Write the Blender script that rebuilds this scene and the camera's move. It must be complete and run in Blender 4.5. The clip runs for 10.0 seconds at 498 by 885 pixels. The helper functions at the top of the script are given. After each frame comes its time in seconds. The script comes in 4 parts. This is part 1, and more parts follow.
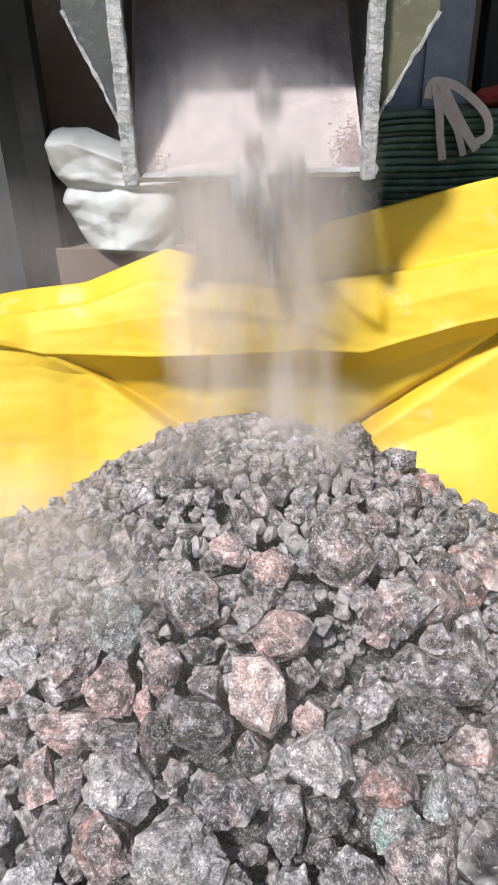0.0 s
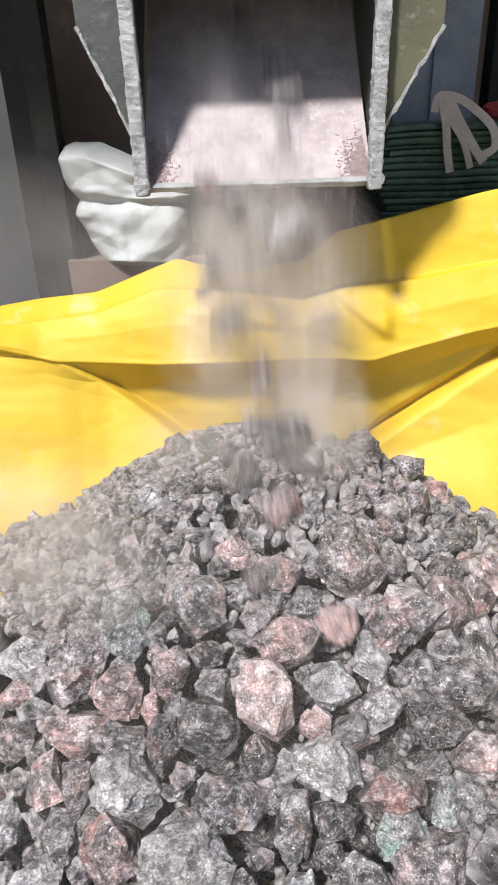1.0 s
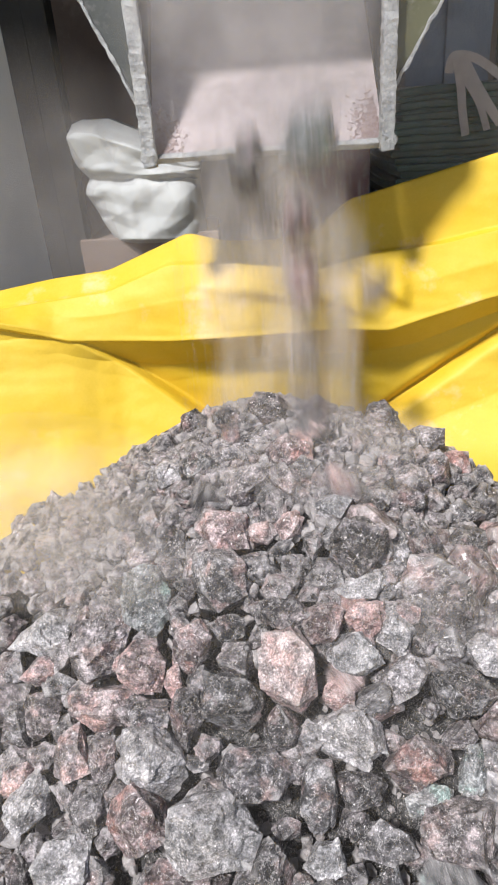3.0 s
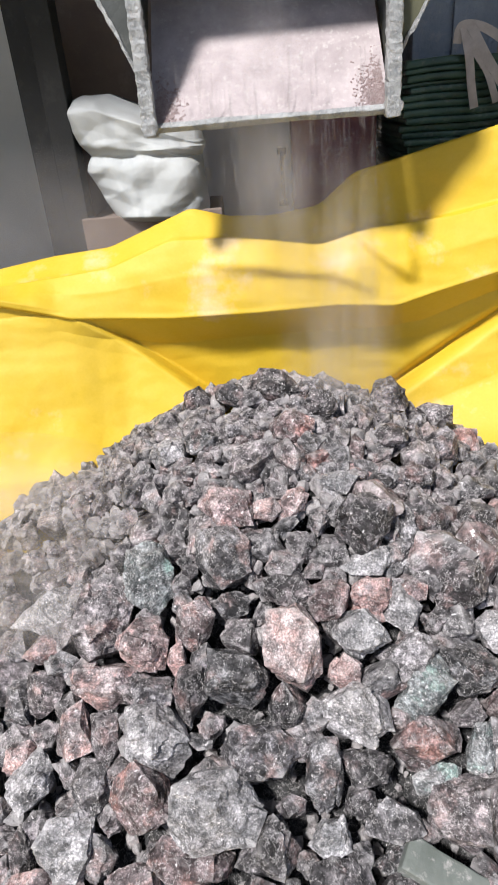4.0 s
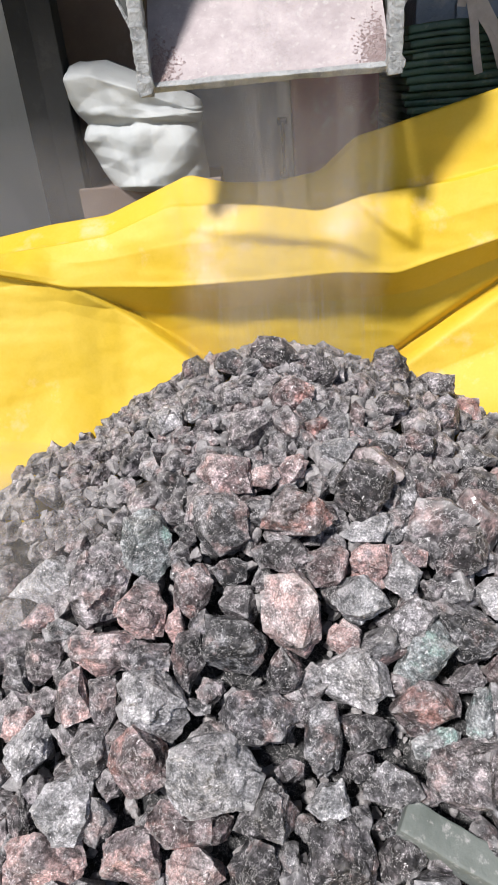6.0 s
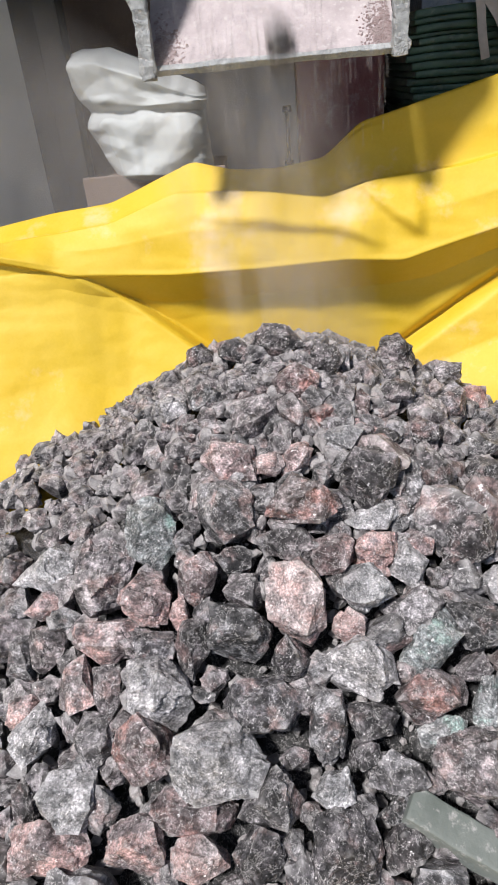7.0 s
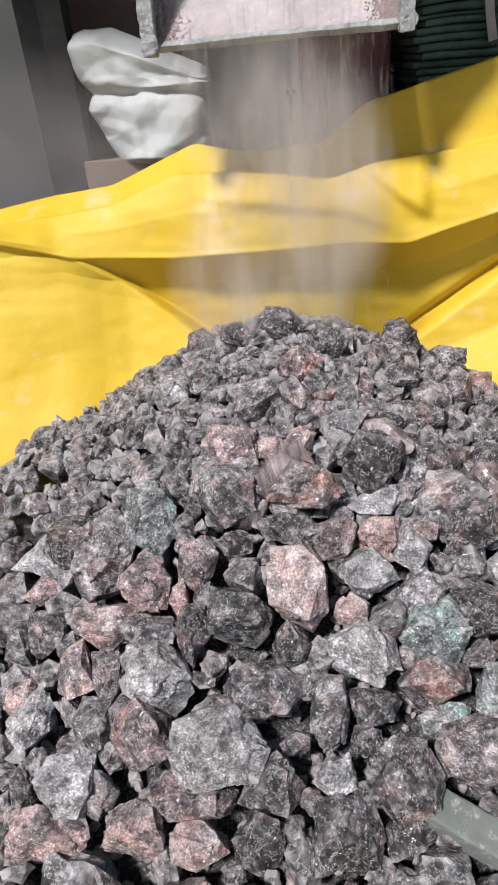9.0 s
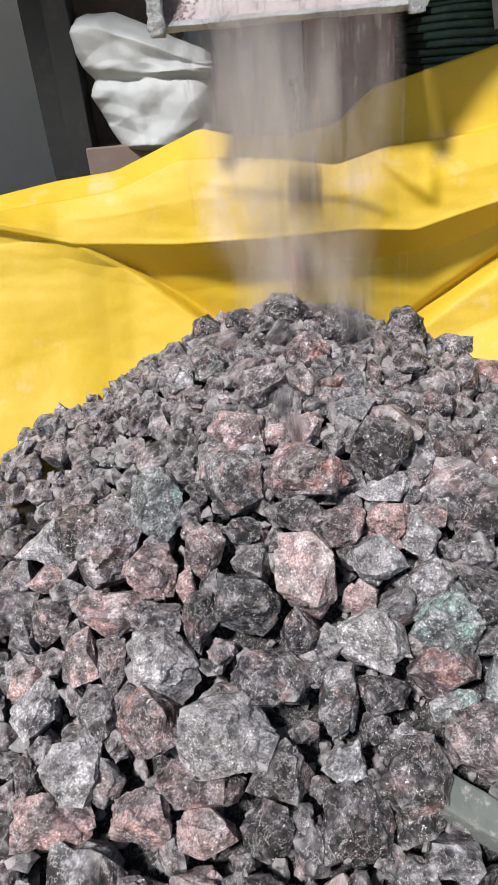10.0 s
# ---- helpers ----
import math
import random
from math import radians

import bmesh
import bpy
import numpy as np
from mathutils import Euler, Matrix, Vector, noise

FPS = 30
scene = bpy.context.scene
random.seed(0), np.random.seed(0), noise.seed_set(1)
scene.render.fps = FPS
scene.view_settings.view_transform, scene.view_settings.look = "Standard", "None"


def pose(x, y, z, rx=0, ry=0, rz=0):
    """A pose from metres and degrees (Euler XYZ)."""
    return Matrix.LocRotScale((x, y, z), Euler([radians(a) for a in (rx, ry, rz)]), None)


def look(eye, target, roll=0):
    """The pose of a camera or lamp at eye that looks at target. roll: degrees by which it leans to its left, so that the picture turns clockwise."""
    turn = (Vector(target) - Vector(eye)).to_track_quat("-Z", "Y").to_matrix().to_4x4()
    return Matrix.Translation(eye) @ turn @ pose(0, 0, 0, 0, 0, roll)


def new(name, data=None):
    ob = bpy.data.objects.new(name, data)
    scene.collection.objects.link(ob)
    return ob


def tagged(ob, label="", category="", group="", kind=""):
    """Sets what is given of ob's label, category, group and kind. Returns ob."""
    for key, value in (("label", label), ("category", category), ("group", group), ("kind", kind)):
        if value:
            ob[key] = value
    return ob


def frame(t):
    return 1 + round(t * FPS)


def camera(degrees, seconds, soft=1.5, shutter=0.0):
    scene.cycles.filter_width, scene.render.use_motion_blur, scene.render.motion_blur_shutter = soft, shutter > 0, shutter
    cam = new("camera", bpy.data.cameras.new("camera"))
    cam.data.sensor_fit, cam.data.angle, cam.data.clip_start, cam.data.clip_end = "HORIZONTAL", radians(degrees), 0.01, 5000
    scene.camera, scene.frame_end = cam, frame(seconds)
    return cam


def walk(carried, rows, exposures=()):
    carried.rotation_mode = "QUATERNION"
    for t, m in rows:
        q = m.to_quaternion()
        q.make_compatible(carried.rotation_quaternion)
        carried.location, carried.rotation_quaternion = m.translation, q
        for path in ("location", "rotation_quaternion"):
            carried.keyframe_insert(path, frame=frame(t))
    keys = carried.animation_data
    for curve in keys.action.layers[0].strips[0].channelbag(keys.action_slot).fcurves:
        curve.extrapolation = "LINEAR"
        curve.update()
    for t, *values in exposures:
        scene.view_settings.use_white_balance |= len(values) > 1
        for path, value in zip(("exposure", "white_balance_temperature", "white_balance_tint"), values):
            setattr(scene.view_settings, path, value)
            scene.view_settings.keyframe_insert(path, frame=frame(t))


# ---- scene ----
cam = camera(42.0, 10.0, soft=1.6, shutter=0.9)
PATH = [
    (0.0, pose(-0.0169, 0.0112, 1.4462, 61.961, 1.411, -2.273)),
    (0.5, pose(-0.0037, 0.0032, 1.4303, 63.193, 1.525, -1.536)),
    (1.0, pose(-0.0137, -0.0088, 1.4326, 63.388, 1.717, -1.410)),
    (1.5, pose(-0.0260, -0.0124, 1.4312, 63.359, 2.056, -1.468)),
    (2.0, pose(-0.0196, -0.0134, 1.4238, 63.164, 2.712, -1.118)),
    (2.5, pose(-0.0118, -0.0107, 1.4171, 62.603, 3.399, -0.850)),
    (4.0, pose(-0.0010, -0.0026, 1.3694, 61.324, 4.485, 0.013)),
    (4.5, pose(-0.0000, 0.0000, 1.3500, 61.000, 4.400, -0.000)),
    (5.0, pose(0.0062, -0.0038, 1.3420, 60.572, 4.401, 0.079)),
    (5.5, pose(0.0035, -0.0078, 1.3396, 60.277, 4.508, 0.098)),
    (7.0, pose(0.0047, -0.0075, 1.3122, 59.778, 5.013, 0.580)),
    (7.5, pose(0.0077, -0.0124, 1.3181, 59.435, 5.148, 0.801)),
    (8.0, pose(-0.0000, -0.0132, 1.3188, 59.204, 5.214, 0.772)),
    (8.5, pose(-0.0005, -0.0088, 1.3084, 59.161, 5.126, 0.869)),
    (9.0, pose(0.0043, -0.0030, 1.2880, 59.271, 4.916, 0.914)),
    (9.5, pose(-0.0094, 0.0012, 1.2732, 59.249, 4.617, 0.718)),
    (10.0, pose(-0.0181, -0.0029, 1.2671, 58.999, 4.573, 0.646)),
]
EXPOSURE = [(0.0, 0.36), (1.5, 0.34), (2.7, 0.30), (4.0, 0.28), (5.7, 0.24), (7.0, 0.17), (10.0, 0.06)]     # stops: the camera closes a little as the dust clears
walk(cam, PATH, EXPOSURE)

# ---- light: an open-fronted shed, sun over the camera's left shoulder ----
SUN_ELEV, SUN_AZ = 53.0, 31.0          # degrees above the horizon; degrees to the left of straight behind the camera
world = bpy.data.worlds.new("sky")
scene.world = world
world.use_nodes = True
wn = world.node_tree
sky = wn.nodes.new("ShaderNodeTexSky")
sky.sky_type = "NISHITA"
sky.sun_disc = False
sky.sun_elevation = radians(SUN_ELEV)
sky.sun_rotation = radians(180 + SUN_AZ)
wn.nodes["Background"].inputs["Strength"].default_value = 0.08
wn.links.new(sky.outputs[0], wn.nodes["Background"].inputs["Color"])
sun_data = bpy.data.lights.new("sun", "SUN")
sun_data.energy, sun_data.angle, sun_data.color = 5.1, radians(6.0), (1.0, 0.975, 0.955)
sun = new("sun", sun_data)
sun_from = Vector((-math.sin(radians(SUN_AZ)) * math.cos(radians(SUN_ELEV)), -math.cos(radians(SUN_AZ)) * math.cos(radians(SUN_ELEV)), math.sin(radians(SUN_ELEV))))
sun.matrix_world = look(sun_from * 8, (0, 0, 0))


# ---- materials ----
def material(name, rough=0.8, metal=0.0):
    m = bpy.data.materials.new(name)
    m.use_nodes = True
    nt = m.node_tree
    b = nt.nodes["Principled BSDF"]
    b.inputs["Roughness"].default_value, b.inputs["Metallic"].default_value = rough, metal
    return m, nt, b


def node(nt, kind, **sockets):
    n = nt.nodes.new(kind)
    for key, value in sockets.items():
        n.inputs[key.replace("_", " ")].default_value = value
    return n


def ramp(nt, source, stops):
    r = nt.nodes.new("ShaderNodeValToRGB")
    el = r.color_ramp.elements
    while len(el) < len(stops):
        el.new(0.5)
    for e, (p, c) in zip(el, stops):
        e.position, e.color = p, (*c, 1) if len(c) == 3 else c
    nt.links.new(source, r.inputs["Fac"])
    return r.outputs["Color"]


def mix(nt, fac, a, b, how="MIX"):
    n = nt.nodes.new("ShaderNodeMix")
    n.data_type, n.blend_type = "RGBA", how
    for socket, value in ((n.inputs[0], fac), (n.inputs[6], a), (n.inputs[7], b)):
        if isinstance(value, (int, float)):
            socket.default_value = value
        elif isinstance(value, tuple):
            socket.default_value = (*value, 1)
        else:
            nt.links.new(value, socket)
    return n.outputs[2]


def tex(nt, vector, scale, detail=4.0, rough=0.6):
    n = nt.nodes.new("ShaderNodeTexNoise")
    n.inputs["Scale"].default_value, n.inputs["Detail"].default_value, n.inputs["Roughness"].default_value = scale, detail, rough
    nt.links.new(vector, n.inputs["Vector"])
    return n.outputs["Fac"]


def relief(nt, bsdf, height, strength, distance):
    b = node(nt, "ShaderNodeBump", Strength=strength, Distance=distance)
    nt.links.new(height, b.inputs["Height"])
    nt.links.new(b.outputs[0], bsdf.inputs["Normal"])


def coords(nt, loose=True):
    """Object coordinates, shifted by the object's own random number."""
    c = nt.nodes.new("ShaderNodeTexCoord").outputs["Object"]
    if not loose:
        return c
    info = nt.nodes.new("ShaderNodeObjectInfo").outputs["Random"]
    k = node(nt, "ShaderNodeMath")
    k.operation = "MULTIPLY"
    k.inputs[1].default_value = 61.0
    nt.links.new(info, k.inputs[0])
    add = nt.nodes.new("ShaderNodeVectorMath")
    nt.links.new(c, add.inputs[0])
    nt.links.new(k.outputs[0], add.inputs[1])
    return add.outputs[0]


def rock_material(name, dark, mid, light, vein, vein_amount, scale=24.0, islands=False, dust=0.26, even=0.0):
    """Crushed ore: mottled ground colour, patches of a second mineral, pale crystal specks, dust on the upward faces' grain."""
    m, nt, b = material(name, 0.72)
    v = coords(nt)
    if islands:
        g = nt.nodes.new("ShaderNodeNewGeometry")
        k = node(nt, "ShaderNodeMath")
        k.operation = "MULTIPLY"
        k.inputs[1].default_value = 61.0
        nt.links.new(g.outputs["Random Per Island"], k.inputs[0])
        add = nt.nodes.new("ShaderNodeVectorMath")
        nt.links.new(nt.nodes.new("ShaderNodeTexCoord").outputs["Object"], add.inputs[0])
        nt.links.new(k.outputs[0], add.inputs[1])
        v, chance = add.outputs[0], g.outputs["Random Per Island"]
    else:
        chance = nt.nodes.new("ShaderNodeObjectInfo").outputs["Random"]
    warp = node(nt, "ShaderNodeTexNoise", Scale=2.2 * scale, Detail=3.0)
    nt.links.new(v, warp.inputs["Vector"])
    bent = node(nt, "ShaderNodeVectorMath")
    bent.operation = "MULTIPLY_ADD"
    bent.inputs[1].default_value = (0.032, 0.032, 0.032)
    nt.links.new(warp.outputs["Color"], bent.inputs[0])
    nt.links.new(v, bent.inputs[2])
    base = ramp(nt, tex(nt, v, 1.2 * scale, 9, 0.7), [(0.36, dark), (0.51, mid), (0.635, light)])
    tint = ramp(nt, chance, [(0.0, (0.50, 0.50, 0.54)), (0.35, (0.96, 0.86, 0.87)), (0.65, (0.74, 0.79, 0.82)), (1.0, (1.20, 1.11, 1.13))])
    base = mix(nt, 1.0, base, mix(nt, even, tint, (1.12, 1.09, 1.10)), "MULTIPLY")
    patch = ramp(nt, tex(nt, v, 0.8 * scale, 7, 0.62), [(0.60 - vein_amount, (0, 0, 0)), (0.70 - vein_amount, (0.85, 0.85, 0.85))])
    base = mix(nt, patch, base, vein)
    blotch = tex(nt, v, 1.8 * scale, 9, 0.76)
    base = mix(nt, 1.0, base, ramp(nt, blotch, [(0.36, (0.34, 0.34, 0.35)), (0.5, (0.92, 0.92, 0.92)), (0.62, (1.75, 1.71, 1.72))]), "MULTIPLY")
    # pale crystal veins, broken and uneven
    seam = node(nt, "ShaderNodeMath")
    seam.operation = "SUBTRACT"
    seam.inputs[1].default_value = 0.5
    nt.links.new(tex(nt, v, 1.3 * scale, 6, 0.7), seam.inputs[0])
    line = node(nt, "ShaderNodeMath")
    line.operation = "ABSOLUTE"
    nt.links.new(seam.outputs[0], line.inputs[0])
    thread = ramp(nt, line.outputs[0], [(0.0, (0.62, 0.62, 0.62)), (0.014, (0, 0, 0))])
    base = mix(nt, thread, base, (0.66, 0.63, 0.62))
    # a broken net of fine white crystal seams
    net = node(nt, "ShaderNodeTexVoronoi", Scale=2.6 * scale)
    net.feature = "DISTANCE_TO_EDGE"
    nt.links.new(bent.outputs[0], net.inputs["Vector"])
    seams = ramp(nt, net.outputs["Distance"], [(0.0, (0.42, 0.42, 0.42)), (0.03, (0, 0, 0))])
    here = ramp(nt, tex(nt, v, 1.6 * scale, 5, 0.7), [(0.53, (0, 0, 0)), (0.62, (1, 1, 1))])
    base = mix(nt, mix(nt, 1.0, seams, here, "MULTIPLY"), base, (0.70, 0.67, 0.68))
    speck = ramp(nt, tex(nt, v, 5.5 * scale, 4, 0.65), [(0.63, (0, 0, 0)), (0.72, (0.85, 0.85, 0.85))])
    base = mix(nt, speck, base, (0.78, 0.75, 0.76))
    # fine dark and pale grains
    grain = ramp(nt, tex(nt, v, 11.0 * scale, 3, 0.7), [(0.36, (0.52, 0.52, 0.53)), (0.5, (1.0, 1.0, 1.0)), (0.64, (1.65, 1.64, 1.65))])
    base = mix(nt, 1.0, base, grain, "MULTIPLY")
    # fresh, paler breaks along the ridges
    worn_edge = ramp(nt, nt.nodes.new("ShaderNodeNewGeometry").outputs["Pointiness"], [(0.53, (0, 0, 0)), (0.60, (0.7, 0.7, 0.7))])
    base = mix(nt, worn_edge, base, mix(nt, 0.5, light, (0.55, 0.52, 0.515)))
    # pale dust that has settled on upward faces, patchy
    up = nt.nodes.new("ShaderNodeSeparateXYZ")
    nt.links.new(nt.nodes.new("ShaderNodeNewGeometry").outputs["Normal"], up.inputs[0])
    lying = ramp(nt, up.outputs["Z"], [(0.45, (0, 0, 0)), (0.95, (dust, dust, dust))])
    patchy = ramp(nt, tex(nt, v, 1.8 * scale, 8, 0.75), [(0.42, (0, 0, 0)), (0.60, (1, 1, 1))])
    base = mix(nt, mix(nt, 1.0, lying, patchy, "MULTIPLY"), base, (0.46, 0.435, 0.445))
    nt.links.new(base, b.inputs["Base Color"])
    shine = ramp(nt, tex(nt, v, 5.0 * scale, 3), [(0.40, (0.36, 0.36, 0.36)), (0.56, (0.80, 0.80, 0.80))])
    nt.links.new(shine, b.inputs["Roughness"])
    # crystal faces at two sizes, each turned its own way, then a rough skin
    facing = nt.nodes.new("ShaderNodeNewGeometry").outputs["Normal"]
    for size, tilt in ((2.2 * scale, 0.42), (6.0 * scale, 0.45)):
        cell = node(nt, "ShaderNodeTexVoronoi", Scale=size)
        nt.links.new(bent.outputs[0], cell.inputs["Vector"])
        lean = node(nt, "ShaderNodeVectorMath")
        lean.operation = "SUBTRACT"
        lean.inputs[1].default_value = (0.5, 0.5, 0.5)
        nt.links.new(cell.outputs["Color"], lean.inputs[0])
        turn = node(nt, "ShaderNodeVectorMath")
        turn.operation = "MULTIPLY_ADD"
        turn.inputs[1].default_value = (tilt, tilt, tilt)
        nt.links.new(lean.outputs[0], turn.inputs[0])
        nt.links.new(facing, turn.inputs[2])
        facing = turn.outputs[0]
    unit = node(nt, "ShaderNodeVectorMath")
    unit.operation = "NORMALIZE"
    nt.links.new(facing, unit.inputs[0])
    bump = node(nt, "ShaderNodeBump", Strength=1.0, Distance=0.0045)
    nt.links.new(tex(nt, v, 4.0 * scale, 10, 0.8), bump.inputs["Height"])
    nt.links.new(unit.outputs[0], bump.inputs["Normal"])
    nt.links.new(bump.outputs[0], b.inputs["Normal"])
    return m


GREY = rock_material("grey_ore", (0.034, 0.032, 0.0335), (0.092, 0.086, 0.088), (0.46, 0.44, 0.445), (0.31, 0.215, 0.205), 0.05)
DARK = rock_material("dark_ore", (0.015, 0.0145, 0.0155), (0.038, 0.0355, 0.037), (0.29, 0.277, 0.28), (0.18, 0.12, 0.115), 0.05, dust=0.16)
PINK = rock_material("pink_ore", (0.075, 0.062, 0.061), (0.19, 0.150, 0.148), (0.60, 0.52, 0.515), (0.47, 0.30, 0.28), 0.14, dust=0.3)
PALE = rock_material("pale_ore", (0.20, 0.168, 0.162), (0.30, 0.255, 0.249), (0.55, 0.495, 0.49), (0.44, 0.29, 0.272), 0.15, dust=0.3, even=0.75)
ASH = rock_material("ash_ore", (0.140, 0.142, 0.144), (0.265, 0.266, 0.270), (0.60, 0.595, 0.605), (0.22, 0.205, 0.208), 0.05, dust=0.4, even=0.75)
GREEN = rock_material("green_ore", (0.070, 0.077, 0.077), (0.155, 0.165, 0.163), (0.52, 0.54, 0.53), (0.25, 0.37, 0.335), 0.06)
RUST = rock_material("rust_ore", (0.050, 0.038, 0.038), (0.115, 0.084, 0.082), (0.46, 0.39, 0.385), (0.34, 0.18, 0.16), 0.09)
FINES = rock_material("fine_ore", (0.031, 0.029, 0.030), (0.082, 0.076, 0.0775), (0.43, 0.405, 0.41), (0.30, 0.22, 0.21), 0.06, scale=30.0, islands=True, dust=0.35)
# heap core: its near-black colour paints in the shade of gaps between stones
CORE = rock_material("gap_shade_ore", (0.02, 0.02, 0.021), (0.045, 0.044, 0.044), (0.08, 0.078, 0.078), (0.05, 0.045, 0.043), 0.02, scale=40.0, dust=0.0)


def haze_material(name, cover, stretch, low, high):
    """Airborne dust: thickest in a piece's middle, thinning to nothing at its rim, uneven like smoke."""
    m, nt, b = material(name, 1.0)
    out = nt.nodes["Material Output"]
    c = nt.nodes.new("ShaderNodeTexCoord").outputs["Object"]
    flat = nt.nodes.new("ShaderNodeVectorMath")
    flat.operation = "MULTIPLY"
    flat.inputs[1].default_value = (1, 0, 1)
    nt.links.new(c, flat.inputs[0])
    rim = nt.nodes.new("ShaderNodeTexGradient")
    rim.gradient_type = "SPHERICAL"
    nt.links.new(flat.outputs[0], rim.inputs["Vector"])
    soft = ramp(nt, rim.outputs["Fac"], [(0.0, (0, 0, 0)), (0.15, (0.35, 0.35, 0.35)), (0.4, (1, 1, 1))])
    v = nt.nodes.new("ShaderNodeVectorMath")
    v.operation = "MULTIPLY"
    v.inputs[1].default_value = stretch
    nt.links.new(coords(nt), v.inputs[0])
    wisp = ramp(nt, tex(nt, v.outputs[0], 1.0, 4, 0.6), [(low, (0.12, 0.12, 0.12)), (high, (1, 1, 1))])
    thick = mix(nt, 1.0, mix(nt, 1.0, soft, wisp, "MULTIPLY"), (cover, cover, cover), "MULTIPLY")
    lit = node(nt, "ShaderNodeBsdfDiffuse", Color=(0.80, 0.755, 0.745, 1))
    thin = node(nt, "ShaderNodeBsdfTranslucent", Color=(0.80, 0.755, 0.745, 1))
    both = nt.nodes.new("ShaderNodeMixShader")
    nt.links.new(lit.outputs[0], both.inputs[1])
    nt.links.new(thin.outputs[0], both.inputs[2])
    clear = nt.nodes.new("ShaderNodeBsdfTransparent")
    air = nt.nodes.new("ShaderNodeMixShader")
    nt.links.new(thick, air.inputs[0])
    nt.links.new(clear.outputs[0], air.inputs[1])
    nt.links.new(both.outputs[0], air.inputs[2])
    nt.links.new(air.outputs[0], out.inputs["Surface"])
    nt.nodes.remove(b)
    return m


VEIL = haze_material("falling_dust", 0.26, (2.4, 1.0, 0.5), 0.34, 0.60)
MID_VEIL = haze_material("loose_falling_dust", 0.20, (2.4, 1.0, 0.5), 0.36, 0.60)
THIN_VEIL = haze_material("thin_falling_dust", 0.085, (2.4, 1.0, 0.4), 0.36, 0.60)
HAZE = haze_material("hanging_dust", 0.28, (1.6, 1.0, 1.6), 0.28, 0.66)
THIN_HAZE = haze_material("thin_hanging_dust", 0.17, (1.6, 1.0, 1.6), 0.28, 0.66)
FAINT_HAZE = haze_material("faint_hanging_dust", 0.05, (1.2, 1.0, 1.2), 0.28, 0.66)
scene.cycles.transparent_max_bounces = 24


def tarp_material():
    m, nt, b = material("yellow_tarpaulin", 0.62)
    c = coords(nt, False)
    base = ramp(nt, tex(nt, c, 2.5, 5, 0.6), [(0.3, (0.575, 0.372, 0.008)), (0.7, (0.62, 0.418, 0.014))])
    dusty = ramp(nt, tex(nt, c, 5.0, 6, 0.7), [(0.4, (0.05, 0.05, 0.05)), (0.75, (0.28, 0.28, 0.28))])
    base = mix(nt, dusty, base, (0.63, 0.465, 0.14))
    settled = ramp(nt, tex(nt, c, 3.3, 6, 0.65), [(0.58, (0, 0, 0)), (0.70, (0.5, 0.5, 0.5))])
    base = mix(nt, settled, base, (0.70, 0.55, 0.46))
    fine = ramp(nt, tex(nt, c, 160.0, 3), [(0.4, (0.98, 0.98, 0.98)), (0.6, (1.01, 1.01, 1.01))])
    nt.links.new(mix(nt, 1.0, base, fine, "MULTIPLY"), b.inputs["Base Color"])
    relief(nt, b, tex(nt, c, 7.0, 4, 0.5), 0.22, 0.03)
    b.inputs["Subsurface Weight"].default_value = 0.0
    return m


TARP = tarp_material()


def worn(name, dark, light, scale, rough=0.7, metal=0.0, dust=0.0, bump=0.3):
    m, nt, b = material(name, rough, metal)
    c = coords(nt, False)
    base = ramp(nt, tex(nt, c, scale, 7, 0.65), [(0.35, dark), (0.65, light)])
    spots = ramp(nt, tex(nt, c, scale * 6, 5, 0.7), [(0.55, (0, 0, 0)), (0.68, (dust, dust, dust))])
    base = mix(nt, spots, base, (0.55, 0.51, 0.50))
    nt.links.new(base, b.inputs["Base Color"])
    relief(nt, b, tex(nt, c, scale * 5, 6, 0.7), bump, 0.01)
    return m


FLANGE = worn("dust_caked_steel", (0.25, 0.26, 0.265), (0.50, 0.505, 0.51), 30.0, 0.8, 0.0, 0.9, 0.8)
PLATE = worn("painted_plate", (0.040, 0.045, 0.044), (0.07, 0.075, 0.072), 6.0, 0.6, 0.0, 0.12)
OLIVE = worn("olive_plate", (0.07, 0.07, 0.042), (0.105, 0.103, 0.06), 7.0, 0.6, 0.0, 0.15)
CHUTE_FLOOR = worn("dusty_chute_steel", (0.35, 0.30, 0.305), (0.49, 0.425, 0.432), 14.0, 0.95, 0.0, 0.7, 0.3)
CAKED = worn("caked_ore_dust", (0.33, 0.235, 0.23), (0.48, 0.385, 0.38), 90.0, 0.95, 0.0, 0.6, 0.8)
BLACK_STEEL = worn("black_painted_steel", (0.008, 0.0085, 0.009), (0.018, 0.0185, 0.019), 3.0, 0.75, 0.0, 0.02)
GREY_PANEL = worn("grey_machine_paint", (0.36, 0.365, 0.385), (0.47, 0.475, 0.49), 4.0, 0.6, 0.0, 0.3)
RED_PANEL = worn("dull_red_paint", (0.27, 0.11, 0.12), (0.36, 0.17, 0.18), 4.0, 0.7, 0.0, 0.3)
BROWN_WALL = worn("brown_plaster", (0.15, 0.112, 0.095), (0.22, 0.168, 0.142), 1.6, 0.9, 0.0, 0.1)
GREY_WALL = worn("grey_cement", (0.46, 0.455, 0.43), (0.56, 0.555, 0.53), 2.0, 0.9, 0.0, 0.2)
CONCRETE = worn("dusty_concrete", (0.20, 0.195, 0.185), (0.32, 0.31, 0.295), 1.8, 0.9, 0.0, 0.4)
BAG = worn("white_woven_plastic", (0.40, 0.42, 0.43), (0.49, 0.505, 0.51), 5.0, 0.8, 0.0, 0.15, 0.25)
